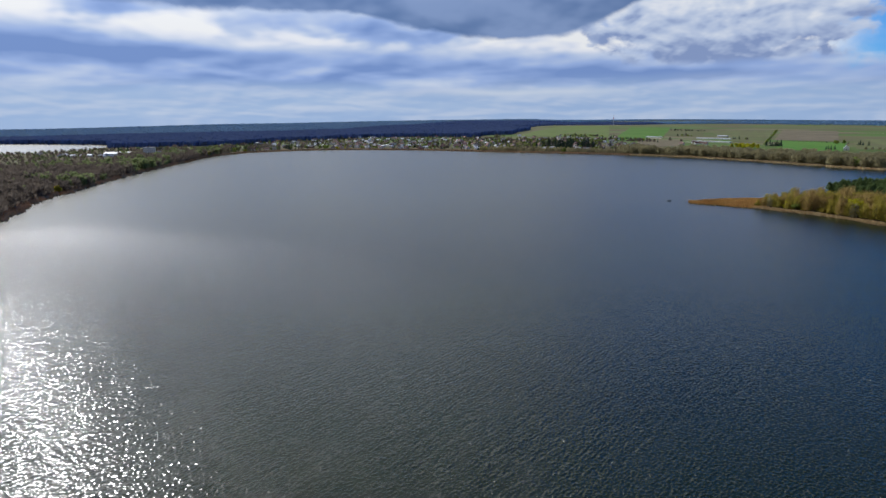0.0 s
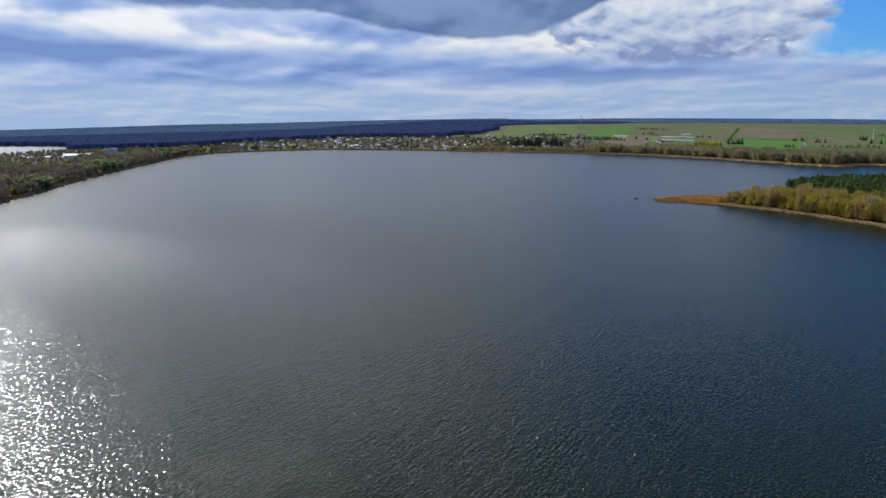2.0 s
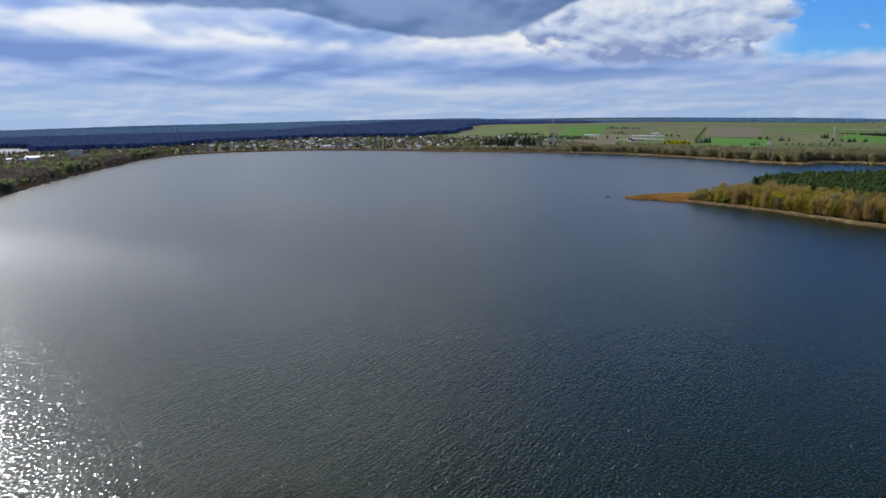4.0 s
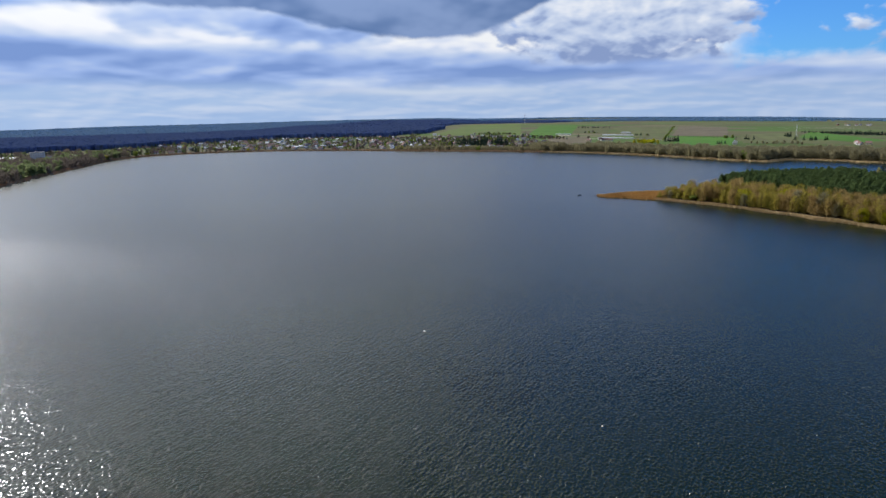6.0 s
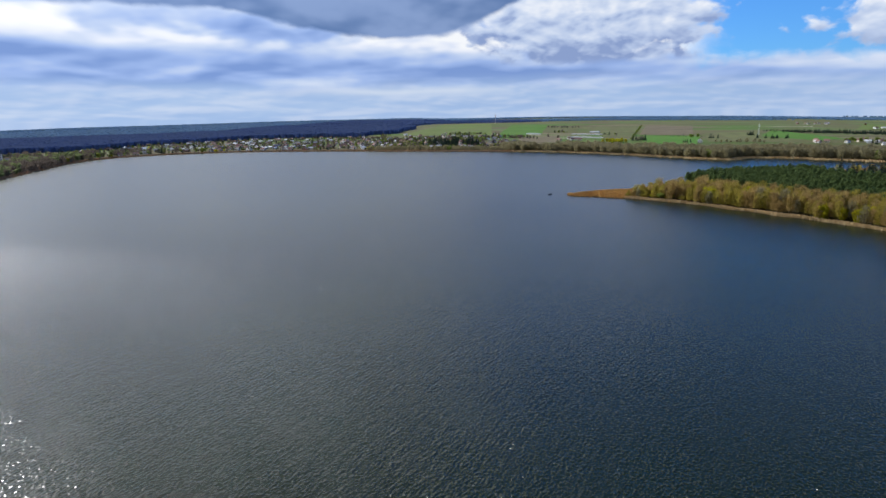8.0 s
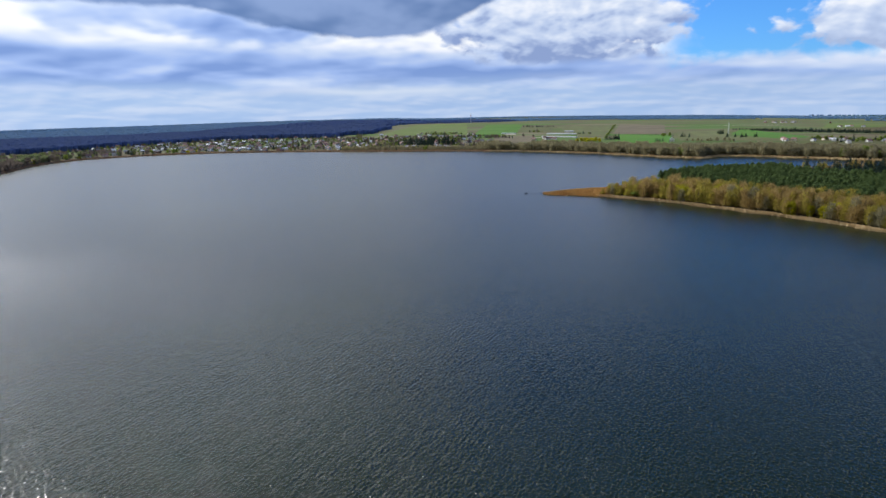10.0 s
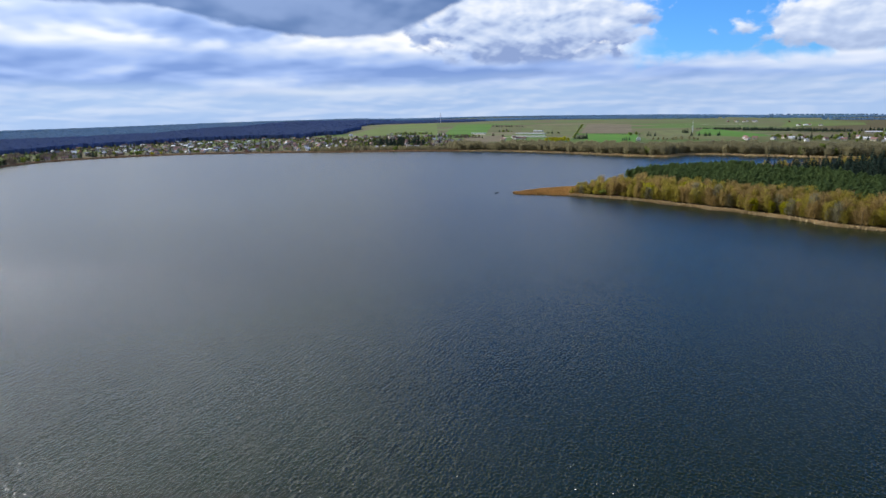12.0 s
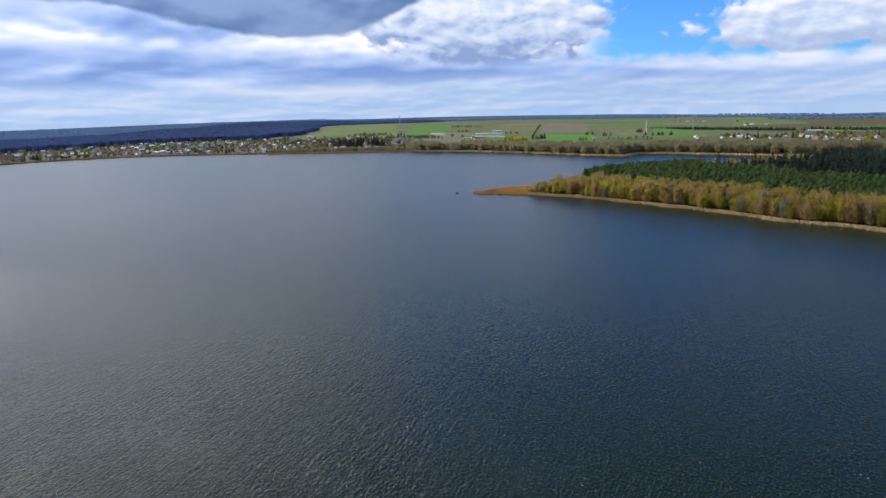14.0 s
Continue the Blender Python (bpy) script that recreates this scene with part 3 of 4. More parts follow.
KINDS = kinds()
TAGS = {"bare": ("alder_tree", "leafless brown alder tree on the lake shore", "tree", "shore trees on the headland"),
        "bud": ("birch_tree", "slender tree with olive spring buds on the headland", "tree", "shore trees on the headland"),
        "fresh": ("willow_tree", "pale-barked tree in fresh yellow-green leaf", "tree", "shore trees on the headland"),
        "pine": ("pine_tree", "young dark green pine in a dense plantation", "tree", "pines of the plantation"),
        "spruce": ("spruce_tree", "tall dark spruce standing above the plantation", "tree", "tall spruces"),
        "shrub": ("shrub", "low spring shrub at the edge of the shore", "shrub", "shrubs on the shore"),
        "west_bare": ("dark_bare_tree", "leafless dark brown tree on the west shore", "tree", "trees round the lake"),
        "west_green": ("soft_green_tree", "soft grey-green tree on the west shore", "tree", "trees round the lake"),
        "far_bare": ("bare_tree", "leafless grey-brown tree of the lakeside belt", "tree", "trees round the lake"),
        "far_green": ("leafy_tree", "soft green broadleaf tree among the houses and fields", "tree", "trees round the lake"),
        "far_fresh": ("spring_tree", "yellow-green spring tree near the far shore", "tree", "trees round the lake"),
        "far_dark": ("conifer_tree", "dark conifer beside houses and fields", "tree", "trees round the lake")}


def plant(kind, x, y, size=1.0, which=None, z=None):
    """A tree of that kind; trees of one shape share their meshes."""
    which = int(RNG.integers(len(KINDS[kind]))) if which is None else which
    ob = thing(*TAGS[kind], x, y, z, RNG.uniform(0, 360), size)
    ob.scale.z *= RNG.uniform(0.92, 1.08)
    trunk, crown = KINDS[kind][which]
    part("trunk", trunk, ob)
    part("crown", crown, ob)
    return ob


def spread(x0, x1, y0, y1, step):
    """Jittered places over a rectangle."""
    gx, gy = np.meshgrid(np.arange(x0, x1, step), np.arange(y0, y1, step))
    p = np.stack([gx.ravel(), gy.ravel()], 1)
    return p + RNG.uniform(-0.42, 0.42, p.shape) * step


def woods(name, label, spots, meshes, sizes, category="woodland"):
    """Many trees that nobody could count, as one mesh."""
    vs, fs, at = [], [], 0
    sets = []
    for _, crown in meshes:
        v = np.empty(len(crown.vertices) * 3, np.float32)
        crown.vertices.foreach_get("co", v)
        sets.append(v.reshape(-1, 3))
    z = ground_z(spots[:, 0], spots[:, 1])
    for k, (x, y) in enumerate(spots):
        v = sets[k % len(sets)]
        w = RNG.uniform(0, 2 * math.pi)
        c, s = math.cos(w), math.sin(w)
        q = np.stack([v[:, 0] * c - v[:, 1] * s, v[:, 0] * s + v[:, 1] * c, v[:, 2]], 1) * sizes[k] + (x, y, z[k])
        vs.append(q)
    v = np.concatenate(vs)
    me = bpy.data.meshes.new(name)
    me.vertices.add(len(v))
    me.vertices.foreach_set("co", v.ravel())
    n = len(v) // 3
    me.loops.add(n * 3)
    me.loops.foreach_set("vertex_index", np.arange(n * 3, dtype=np.int32))
    me.polygons.add(n)
    me.polygons.foreach_set("loop_start", np.arange(0, n * 3, 3, dtype=np.int32))
    me.materials.append(meshes[0][1].materials[0])
    me.update(calc_edges=True)
    return tagged(new(name, me), label, category, kind="stuff")


def headland():
    p = spread(150, 620, 120, 560, 3.9)
    d = inland(p[:, 0], p[:, 1])
    front = to_line(p[:, 0], p[:, 1], FRONT_LINE, False)
    point = p[:, 1] > 428 + 0.34 * (p[:, 0] - 225)
    land = (d > 5.0) & ~(point & (p[:, 0] < 335)) & (p[:, 0] > 226)
    back = d < 30
    belt = land & (front < 36) & (p[:, 1] > 165)
    q, f = p[belt], front[belt]
    tip = smooth(np.hypot(q[:, 0] - 228, q[:, 1] - 430), 0, 55)
    size = (0.55 + 0.45 * tip) * RNG.uniform(0.72, 1.08, len(q)) * np.where(f < 10, 0.85, 1.0)
    # alder, birch and willow keep together in loose groups
    mood = np.sin(q[:, 1] * 0.09 + 1.4 * np.sin(q[:, 0] * 0.11)) * 0.22 + RNG.uniform(size=len(q))
    kind = np.where(mood < 0.46, "bare", np.where(mood < 0.97, "bud", "fresh"))
    shore_row = f < 13
    for (x, y), k, z in zip(q[shore_row], kind[shore_row], size[shore_row]):
        plant(str(k), x, y, z)
    for k, name, label in (("bare", "alder_wood", "leafless brown alder wood behind the headland shore"), ("bud", "birch_wood", "budding olive birch wood behind the headland shore"), ("fresh", "willow_wood", "fresh yellow-green trees in the headland wood")):
        pick = ~shore_row & (kind == k)
        woods(name, label, q[pick], KINDS[k], size[pick])
    fill = spread(224, 300, 360, 460, 3.6)
    d, f = inland(fill[:, 0], fill[:, 1]), to_line(fill[:, 0], fill[:, 1], FRONT_LINE, False)
    for (x, y), k in zip(fill[(d > 5) & (f < 24)], f[(d > 5) & (f < 24)]):
        if y < 428 + 0.5 * (x - 225) and RNG.uniform() < 0.55:
            plant("shrub", x, y, RNG.uniform(0.7, 1.3), 1 if RNG.uniform() < 0.8 else 0)
    rear = land & ~belt & back & (p[:, 1] > 400) & (p[:, 0] < 620) & (p[:, 0] > 330)
    for x, y in p[rear][::5]:
        plant("bare" if RNG.uniform() < 0.5 else "bud", x, y, RNG.uniform(0.6, 0.85))
    q = spread(285, 450, 130, 520, 4.6)
    d, front = inland(q[:, 0], q[:, 1]), to_line(q[:, 0], q[:, 1], FRONT_LINE, False)
    wall = 430 + 8 * np.sin(q[:, 1] * 0.07)
    young = q[(d > 14) & (front > 31) & (q[:, 0] < wall) & (q[:, 0] > 300) & (q[:, 1] < 428 + 0.45 * (q[:, 0] - 225))]
    near = np.argsort(np.hypot(young[:, 0], young[:, 1] - 60))
    for x, y in young[near[:220]]:
        plant("pine", x, y, RNG.uniform(0.85, 1.05))
    rest = young[near[220:]]
    woods("pine_plantation", "dense dark green young pine plantation", rest, KINDS["pine"], RNG.uniform(0.82, 1.05, len(rest)))
    s = spread(425, 800, 170, 520, 8.0)
    s = s[(inland(s[:, 0], s[:, 1]) > 14) & (s[:, 0] > 432 + 8 * np.sin(s[:, 1] * 0.07)) & (s[:, 1] > 0.34 * s[:, 0] + 20) & (s[:, 1] < 450 - 0.02 * s[:, 0])]
    edge = np.argsort(s[:, 0] - 0.25 * s[:, 1])
    for x, y in s[edge[:230]]:
        plant("spruce", x, y, RNG.uniform(0.66, 0.98))
    rest = s[edge[230:]]
    woods("spruce_wood", "dark spruce wood behind the plantation", rest, KINDS["spruce"], RNG.uniform(0.75, 1.05, len(rest)))


def reeds(name, label, spots, mat, tall, wide):
    n = len(spots)
    z = np.maximum(ground_z(spots[:, 0], spots[:, 1]), -0.3)
    v = []
    for k in range(3):
        w = RNG.uniform(0, 2 * math.pi, n)
        lean = RNG.normal(size=(n, 2)) * 0.15 * tall
        h = tall * RNG.uniform(0.7, 1.25, n)
        c = np.stack([np.cos(w), np.sin(w)], 1) * wide * 0.5
        o = spots + RNG.normal(size=(n, 2)) * wide * 0.4
        tri = np.stack([np.column_stack([o - c, z - 0.2]), np.column_stack([o + c, z - 0.2]), np.column_stack([o + lean + c * 0.5, z + h]), np.column_stack([o + lean - c * 0.5, z + h * 0.9])], 1)
        v.append(tri)
    v = np.concatenate(v).reshape(-1, 3)
    f = np.arange(len(v)).reshape(-1, 4)
    tagged(new(name, mesh_of(name, v.tolist(), f.tolist(), mat)), label, "reeds", kind="stuff")


def reed_beds():
    p = spread(185, 345, 412, 500, 0.85)
    d = inland(p[:, 0], p[:, 1])
    notch = (np.abs(p[:, 1] - 457 - 0.25 * (p[:, 0] - 190)) < 2.0) & (p[:, 0] < 214)
    tip = p[(d > -2) & ~notch & ((p[:, 0] < 236) & (p[:, 1] > 422) | (p[:, 1] > 430 + 0.34 * (p[:, 0] - 225)))]
    reeds("reed_bed", "golden dry reed bed at the tip of the headland", tip, REED, 1.15, 0.8)
    p = spread(225, 360, 150, 440, 0.6)
    d, f = inland(p[:, 0], p[:, 1]), to_line(p[:, 0], p[:, 1], FRONT_LINE, False)
    edge = p[(f < 9) & (d > -1.8) & (d < 3.6)]
    reeds("reed_fringe", "pale dry reed fringe along the headland shore", edge, PALE_REED, 1.15, 0.55)
    p = spread(-460, 830, 330, 1330, 2.3)
    d, f = inland(p[:, 0], p[:, 1]), to_line(p[:, 0], p[:, 1], FRONT_LINE, False)
    r = p[(d > -4) & (d < 8) & (f > 60) & ((p[:, 1] > 575) | (p[:, 0] < 0))]
    west = r[r[:, 0] < 330]
    reeds("rusty_reeds", "rusty dry reed belt along the town shore", west, RUST_REED, 2.0, 2.4)
    reeds("far_reeds", "pale dry reed belt along the far shore", r[r[:, 0] >= 330], PALE_REED, 1.7, 2.4)


headland()
reed_beds()


# ---- fields ----
def field(name, label, mat, a, b, c, d, up=0.5):
    """A field laid over the ground between four corners."""
    n = 25
    s, t = np.meshgrid(np.linspace(0, 1, n), np.linspace(0, 1, n))
    p = [(1 - s) * (1 - t) * a[k] + s * (1 - t) * b[k] + s * t * c[k] + (1 - s) * t * d[k] for k in (0, 1)]
    z = ground_z(p[0], p[1]) + up
    v = np.stack([p[0], p[1], z], -1).reshape(-1, 3)
    f = [(j * n + i, j * n + i + 1, (j + 1) * n + i + 1, (j + 1) * n + i) for j in range(n - 1) for i in range(n - 1)]
    me = mesh_of(name, v.tolist(), f, mat)
    me.flip_normals() if me.polygons[0].normal.z < 0 else None
    tagged(new(name, me), label, "field", kind="structure")


def fields():
    field("field_1", "long spring pasture on a gentle slope above the town", PASTURE, (225, 1830), (470, 1690), (810, 2920), (560, 2900))
    field("field_2", "bright green strip of young corn", CORN, (410, 1475), (640, 1728), (970, 2560), (830, 2650))
    field("field_3", "bare brown field behind the shore meadows", SOIL, (430, 1313), (495, 1255), (612, 1520), (495, 1527))
    field("field_4", "dry pasture beside the corn strip", STUBBLE, (640, 1735), (725, 1676), (980, 2237), (840, 2247))
    field("field_5", "broad dry pasture running to the far wood", STUBBLE, (692, 1431), (745, 1373), (1228, 2230), (985, 2237))
    field("field_6", "brown ploughed field beyond the tree row", SOIL, (812, 1465), (918, 1386), (1370, 2078), (1245, 2200))
    field("field_7", "bright green field of young corn", CORN, (648, 1160), (682, 1020), (895, 1323), (805, 1422))
    field("field_8", "small green shore meadow", CORN, (480, 1122), (500, 1098), (570, 1258), (546, 1281))
    field("field_9", "light green meadow by the shore", PASTURE, (354, 1110), (392, 1083), (442, 1227), (407, 1261))
    field("field_10", "long bright green field of young corn", CORN, (975, 1052), (1075, 1084), (1290, 1560), (1020, 1269))
    field("field_11", "olive dry pasture behind the lakeside trees", STUBBLE, (770, 1110), (848, 1060), (1190, 1490), (1010, 1474))
    field("field_12", "green field near the far villages", PASTURE, (1530, 1512), (1890, 1520), (2075, 1680), (1920, 1870))
    field("field_13", "light green field behind the village", PASTURE, (1350, 1042), (1410, 937), (1797, 1201), (1621, 1253))
    field("track_1", "sandy farm track between fields", SAND, (555, 1630), (584, 1594), (595, 1625), (566, 1662))
    field("track_2", "pale sandy yard beside long sheds", SAND, (560, 1412), (608, 1400), (614, 1412), (566, 1424))
    field("track_3", "pale sandy road across the fields", SAND, (1380, 1900), (1386, 1894), (1640, 1775), (1636, 1790))
    field("clearing_1", "pale clearing in the far forest", STUBBLE, (-1020, 3440), (-690, 3150), (-690, 3230), (-1020, 3540))
    field("clearing_2", "pale clearing in the distant forest", STUBBLE, (-60, 3270), (60, 3240), (60, 3330), (-60, 3350))
    field("clearing_3", "pale hillside field in the distant forest", STUBBLE, (-2300, 3700), (-1200, 3740), (-1200, 3900), (-2300, 3880))


fields()


# ---- far woods ----
def blob(tall, wide, sides=5):
    """A rough crown: a dome over a skirt, its corners pushed about."""
    tri = []
    ring = [(wide * RNG.uniform(0.7, 1.1) * math.cos(k * 2 * math.pi / sides), wide * RNG.uniform(0.7, 1.1) * math.sin(k * 2 * math.pi / sides), tall * RNG.uniform(0.86, 0.97)) for k in range(sides)]
    top = (RNG.uniform(-0.2, 0.2) * wide, RNG.uniform(-0.2, 0.2) * wide, tall)
    foot = [(x * 0.8, y * 0.8, 0.0) for x, y, _ in ring]
    for k in range(sides):
        j = (k + 1) % sides
        tri += [ring[k], ring[j], top, foot[k], foot[j], ring[j], foot[k], ring[j], ring[k]]
    return None, mesh_of("crown", tri, [(i, i + 1, i + 2) for i in range(0, len(tri), 3)], HAZE_PINE)


def far_woods():
    shapes = [blob(RNG.uniform(11.5, 13.5), RNG.uniform(7.5, 9)) for _ in range(7)]
    big = [blob(RNG.uniform(11.5, 13.5), RNG.uniform(12, 15)) for _ in range(7)]
    p = np.concatenate([spread(-1900, 450, 1250, 3000, 12.0)])
    x, y = p[:, 0], p[:, 1]
    r, az, d = np.hypot(x, y), np.degrees(np.arctan2(x, y)), inland(x, y)
    edge = np.interp(az, [-45, -38, -27, -22, -16, -9, -4, 1, 5, 6.5, 8.5], [2250, 2150, 1560, 1480, 1640, 1840, 1840, 1800, 1880, 1960, 2500])
    ragged = 60 * np.sin(x * 0.013) * np.sin(y * 0.017)
    keep = (r > edge + ragged) & (r < 2500) & (az > -46) & (az < 8.5) & (d > 15) & (RNG.uniform(size=len(x)) < 0.93)
    woods("pine_forest", "dark pine forest behind the town, coloured blue for haze", p[keep], shapes, RNG.uniform(0.93, 1.07, int(keep.sum())), "forest")
    p = spread(-3600, 4600, 1400, 4850, 21.0)
    x, y = p[:, 0], p[:, 1]
    r, az = np.hypot(x, y), np.degrees(np.arctan2(x, y))
    edge = np.interp(az, [-46, 6, 8.5, 10, 16, 22, 27, 31, 36, 42, 48, 53, 62], [2480, 2480, 2950, 3120, 3150, 3250, 3450, 3550, 3500, 3500, 3400, 3200, 3000])
    hole = (np.abs(x + 855) < 175) & (np.abs(y - (3320 - 0.9 * (x + 855))) < 90) | (np.abs(x) < 70) & (np.abs(y - 3300) < 75) | (x > -2320) & (x < -1180) & (np.abs(y - 3800) < 110)
    keep = (r > edge + 90 * np.sin(x * 0.006) * np.sin(y * 0.008)) & (r < RIM) & (az > -46) & (az < 64) & ~hole & (inland(x, y) > 15)
    keep &= (RNG.uniform(size=len(x)) < 0.9)
    # to the east the far woods lie in strips between fields
    keep &= (az < 9) | (np.sin(r * 0.0062 + 2.2 * np.sin(az * 0.17) + az * 0.06) + 0.5 * np.sin(r * 0.0023 + az * 0.21) < 0.25)
    # farther crowns, and those to the east, take the paler painted haze colour
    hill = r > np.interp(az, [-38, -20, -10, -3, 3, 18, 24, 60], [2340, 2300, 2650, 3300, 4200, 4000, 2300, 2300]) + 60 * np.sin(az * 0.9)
    for name, label, pick, mat in (("distant_forest", "distant pine forest along the horizon, coloured blue for haze", keep & ~hill, HAZE_PINE), ("hill_forest", "hazy blue wooded hills along the horizon", keep & hill, HAZE_HILL_WOOD)):
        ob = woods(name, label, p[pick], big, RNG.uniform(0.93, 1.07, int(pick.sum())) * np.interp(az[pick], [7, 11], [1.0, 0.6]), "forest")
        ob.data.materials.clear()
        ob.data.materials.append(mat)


far_woods()


def strip(kind, a, b, n, wide=4.0, size=(0.7, 1.0)):
    """A row of trees from a to b."""
    for t in np.linspace(0, 1, n):
        x, y = a[0] + (b[0] - a[0]) * t + RNG.normal() * wide * 0.5, a[1] + (b[1] - a[1]) * t + RNG.normal() * wide * 0.5
        if inland(np.array([x]), np.array([y]))[0] > 4:
            plant(kind, x, y, RNG.uniform(*size))


def clump(kind, x, y, n, wide, size=(0.7, 1.0)):
    for _ in range(n):
        px, py = x + RNG.normal() * wide, y + RNG.normal() * wide
        if inland(np.array([px]), np.array([py]))[0] > 4:
            plant(kind, px, py, RNG.uniform(*size))


def country_trees():
    # bare belt along the east shore
    p = spread(80, 900, 560, 1260, 7.2)
    d = inland(p[:, 0], p[:, 1])
    far = p[:, 1] > 1.0 * (1180 - p[:, 0]) - 80
    keep = (d > 9) & (d < np.where(p[:, 0] < 330, 34, 78)) & far & (to_line(p[:, 0], p[:, 1], FRONT_LINE, False) > 250)
    gap = ((np.abs(p[:, 0] - 395) < 24) | (np.abs(p[:, 0] - 500) < 10)) & (d > 30)
    belt = p[keep & ~gap]
    near = np.argsort(np.hypot(belt[:, 0], belt[:, 1]))
    for x, y in belt[near[:150]]:
        plant("far_bare" if RNG.uniform() < 0.9 else "far_green", x, y, RNG.uniform(0.85, 1.2) * (0.6 if x < 330 else 1.0))
    rest = belt[near[150:]]
    woods("lakeside_thicket", "leafless grey-brown thicket along the far shore", rest, KINDS["far_bare"], RNG.uniform(0.85, 1.15, len(rest)) * np.where(rest[:, 0] < 330, 0.6, 1.0), "thicket")
    # woods on the west shore
    p = spread(-900, -250, 330, 1150, 9.5)
    d, az = inland(p[:, 0], p[:, 1]), np.degrees(np.arctan2(p[:, 0], p[:, 1]))
    keep = (d > 1.5) & (az > -43) & ((d < 120) | (RNG.uniform(size=len(p)) < 0.35))
    keep &= (az > -28.5) | (np.hypot(p[:, 0], p[:, 1]) < 930)
    keep &= ~((np.abs(p[:, 0] + 585) < 45) & (p[:, 1] > 960)) & ~((p[:, 0] > -560) & (p[:, 1] > 1000) & (d > 40))
    west = p[keep]
    near = np.argsort(np.hypot(west[:, 0], west[:, 1]))
    for x, y in west[near[:110]]:
        u = RNG.uniform()
        plant("west_bare" if u < 0.84 else "west_green" if u < 0.95 else "far_fresh", x, y, RNG.uniform(0.7, 1.15))
    rest = west[near[110:]]
    patch = np.sin(rest[:, 0] * 0.021 + 1.3) * np.sin(rest[:, 1] * 0.017 + 0.4)
    cut = RNG.uniform(size=len(rest)) < 0.82 + 0.34 * patch
    woods("bare_woodland", "leafless brown woodland on the west shore", rest[cut], KINDS["west_bare"], RNG.uniform(0.7, 1.0, int(cut.sum())))
    woods("leafy_woodland", "soft green trees scattered through the west woodland", rest[~cut], KINDS["west_green"], RNG.uniform(0.7, 1.15, int((~cut).sum())))
    # low groves between the two lakes
    p = spread(-1000, -480, 780, 1330, 12.0)
    d, az, r = inland(p[:, 0], p[:, 1]), np.degrees(np.arctan2(p[:, 0], p[:, 1])), np.hypot(p[:, 0], p[:, 1])
    low = p[(d > 8) & (az > -42) & (az <= -28) & (r > 900) & (RNG.uniform(size=len(p)) < 0.75)]
    half = RNG.uniform(size=len(low)) < 0.55
    woods("low_bare_grove", "low leafless brown groves between the two lakes", low[half], KINDS["west_bare"], RNG.uniform(0.25, 0.5, int(half.sum())), "grove")
    woods("low_green_grove", "low soft green groves between the two lakes", low[~half], KINDS["west_green"], RNG.uniform(0.25, 0.45, int((~half).sum())), "grove")
    # gardens and groves behind the west shore
    p = spread(-1000, -300, 1000, 1800, 15.0)
    d, az, r = inland(p[:, 0], p[:, 1]), np.degrees(np.arctan2(p[:, 0], p[:, 1])), np.hypot(p[:, 0], p[:, 1])
    keep = (d > 12) & (az > -28.5) & (az < -14) & (r < 1420) & (RNG.uniform(size=len(p)) < 0.5) & ~((np.abs(p[:, 0] + 560) < 60) & (np.abs(p[:, 1] - 1040) < 50))
    mixed = p[keep]
    lot = RNG.uniform(size=len(mixed))
    for lo, hi, kind, name, label in ((0, 0.45, "west_bare", "bare_grove", "leafless brown groves between the west shore houses"), (0.45, 0.8, "west_green", "green_grove", "soft green garden trees behind the west shore"), (0.8, 1.0, "far_dark", "conifer_grove", "dark conifers scattered behind the west shore")):
        pick = mixed[(lot >= lo) & (lot < hi)]
        woods(name, label, pick, KINDS[kind], RNG.uniform(0.55, 0.9, len(pick)), "grove")
    # gardens, orchards and hedges between the town and the fields
    p = spread(130, 1000, 1130, 2000, 12.0)
    d, az, r = inland(p[:, 0], p[:, 1]), np.degrees(np.arctan2(p[:, 0], p[:, 1])), np.hypot(p[:, 0], p[:, 1])
    grown = np.sin(p[:, 0] * 0.021 + 1.2 * np.sin(p[:, 1] * 0.013)) * np.sin(p[:, 1] * 0.011 + 0.8) + 0.5 * np.sin(p[:, 0] * 0.057 + p[:, 1] * 0.043)
    keep = (d > 40) & (az > 5) & (az < 27) & (r < 1900) & (grown > np.interp(az, [5, 14, 20, 27], [0.35, 0.55, 0.85, 1.0]) + 0.3 * smooth(r, 1500, 1900))
    orchard, lot = p[keep], RNG.uniform(size=int(keep.sum()))
    for lo, hi, kind, name, label in ((0, 0.4, "far_green", "orchard", "soft green orchard trees between the gardens"), (0.4, 0.75, "west_bare", "bare_hedge", "leafless dark hedges and garden trees"), (0.75, 1.0, "far_dark", "conifer_hedge", "dark conifers along the gardens")):
        pick = orchard[(lot >= lo) & (lot < hi)]
        woods(name, label, pick, KINDS[kind], RNG.uniform(0.3, 0.6, len(pick)), "trees")
    # willows and clumps
    clump("far_fresh", -352, 560, 7, 9)
    clump("west_green", -368, 600, 16, 20, (0.9, 1.2))
    clump("west_green", -442, 1030, 20, 18, (0.8, 1.1))
    clump("far_fresh", -436, 1060, 12, 16, (0.6, 0.85))
    clump("west_green", -450, 985, 14, 16, (0.8, 1.1))
    clump("far_fresh", -462, 965, 6, 12, (0.6, 0.8))
    clump("west_green", -400, 1115, 12, 20, (0.6, 0.9))
    clump("far_green", -425, 1180, 8, 18, (0.5, 0.8))
    clump("far_green", -270, 1295, 10, 16, (0.5, 0.8))
    clump("far_fresh", -225, 1308, 3, 7, (0.5, 0.7))
    clump("far_fresh", 78, 1205, 5, 6, (0.6, 0.8))
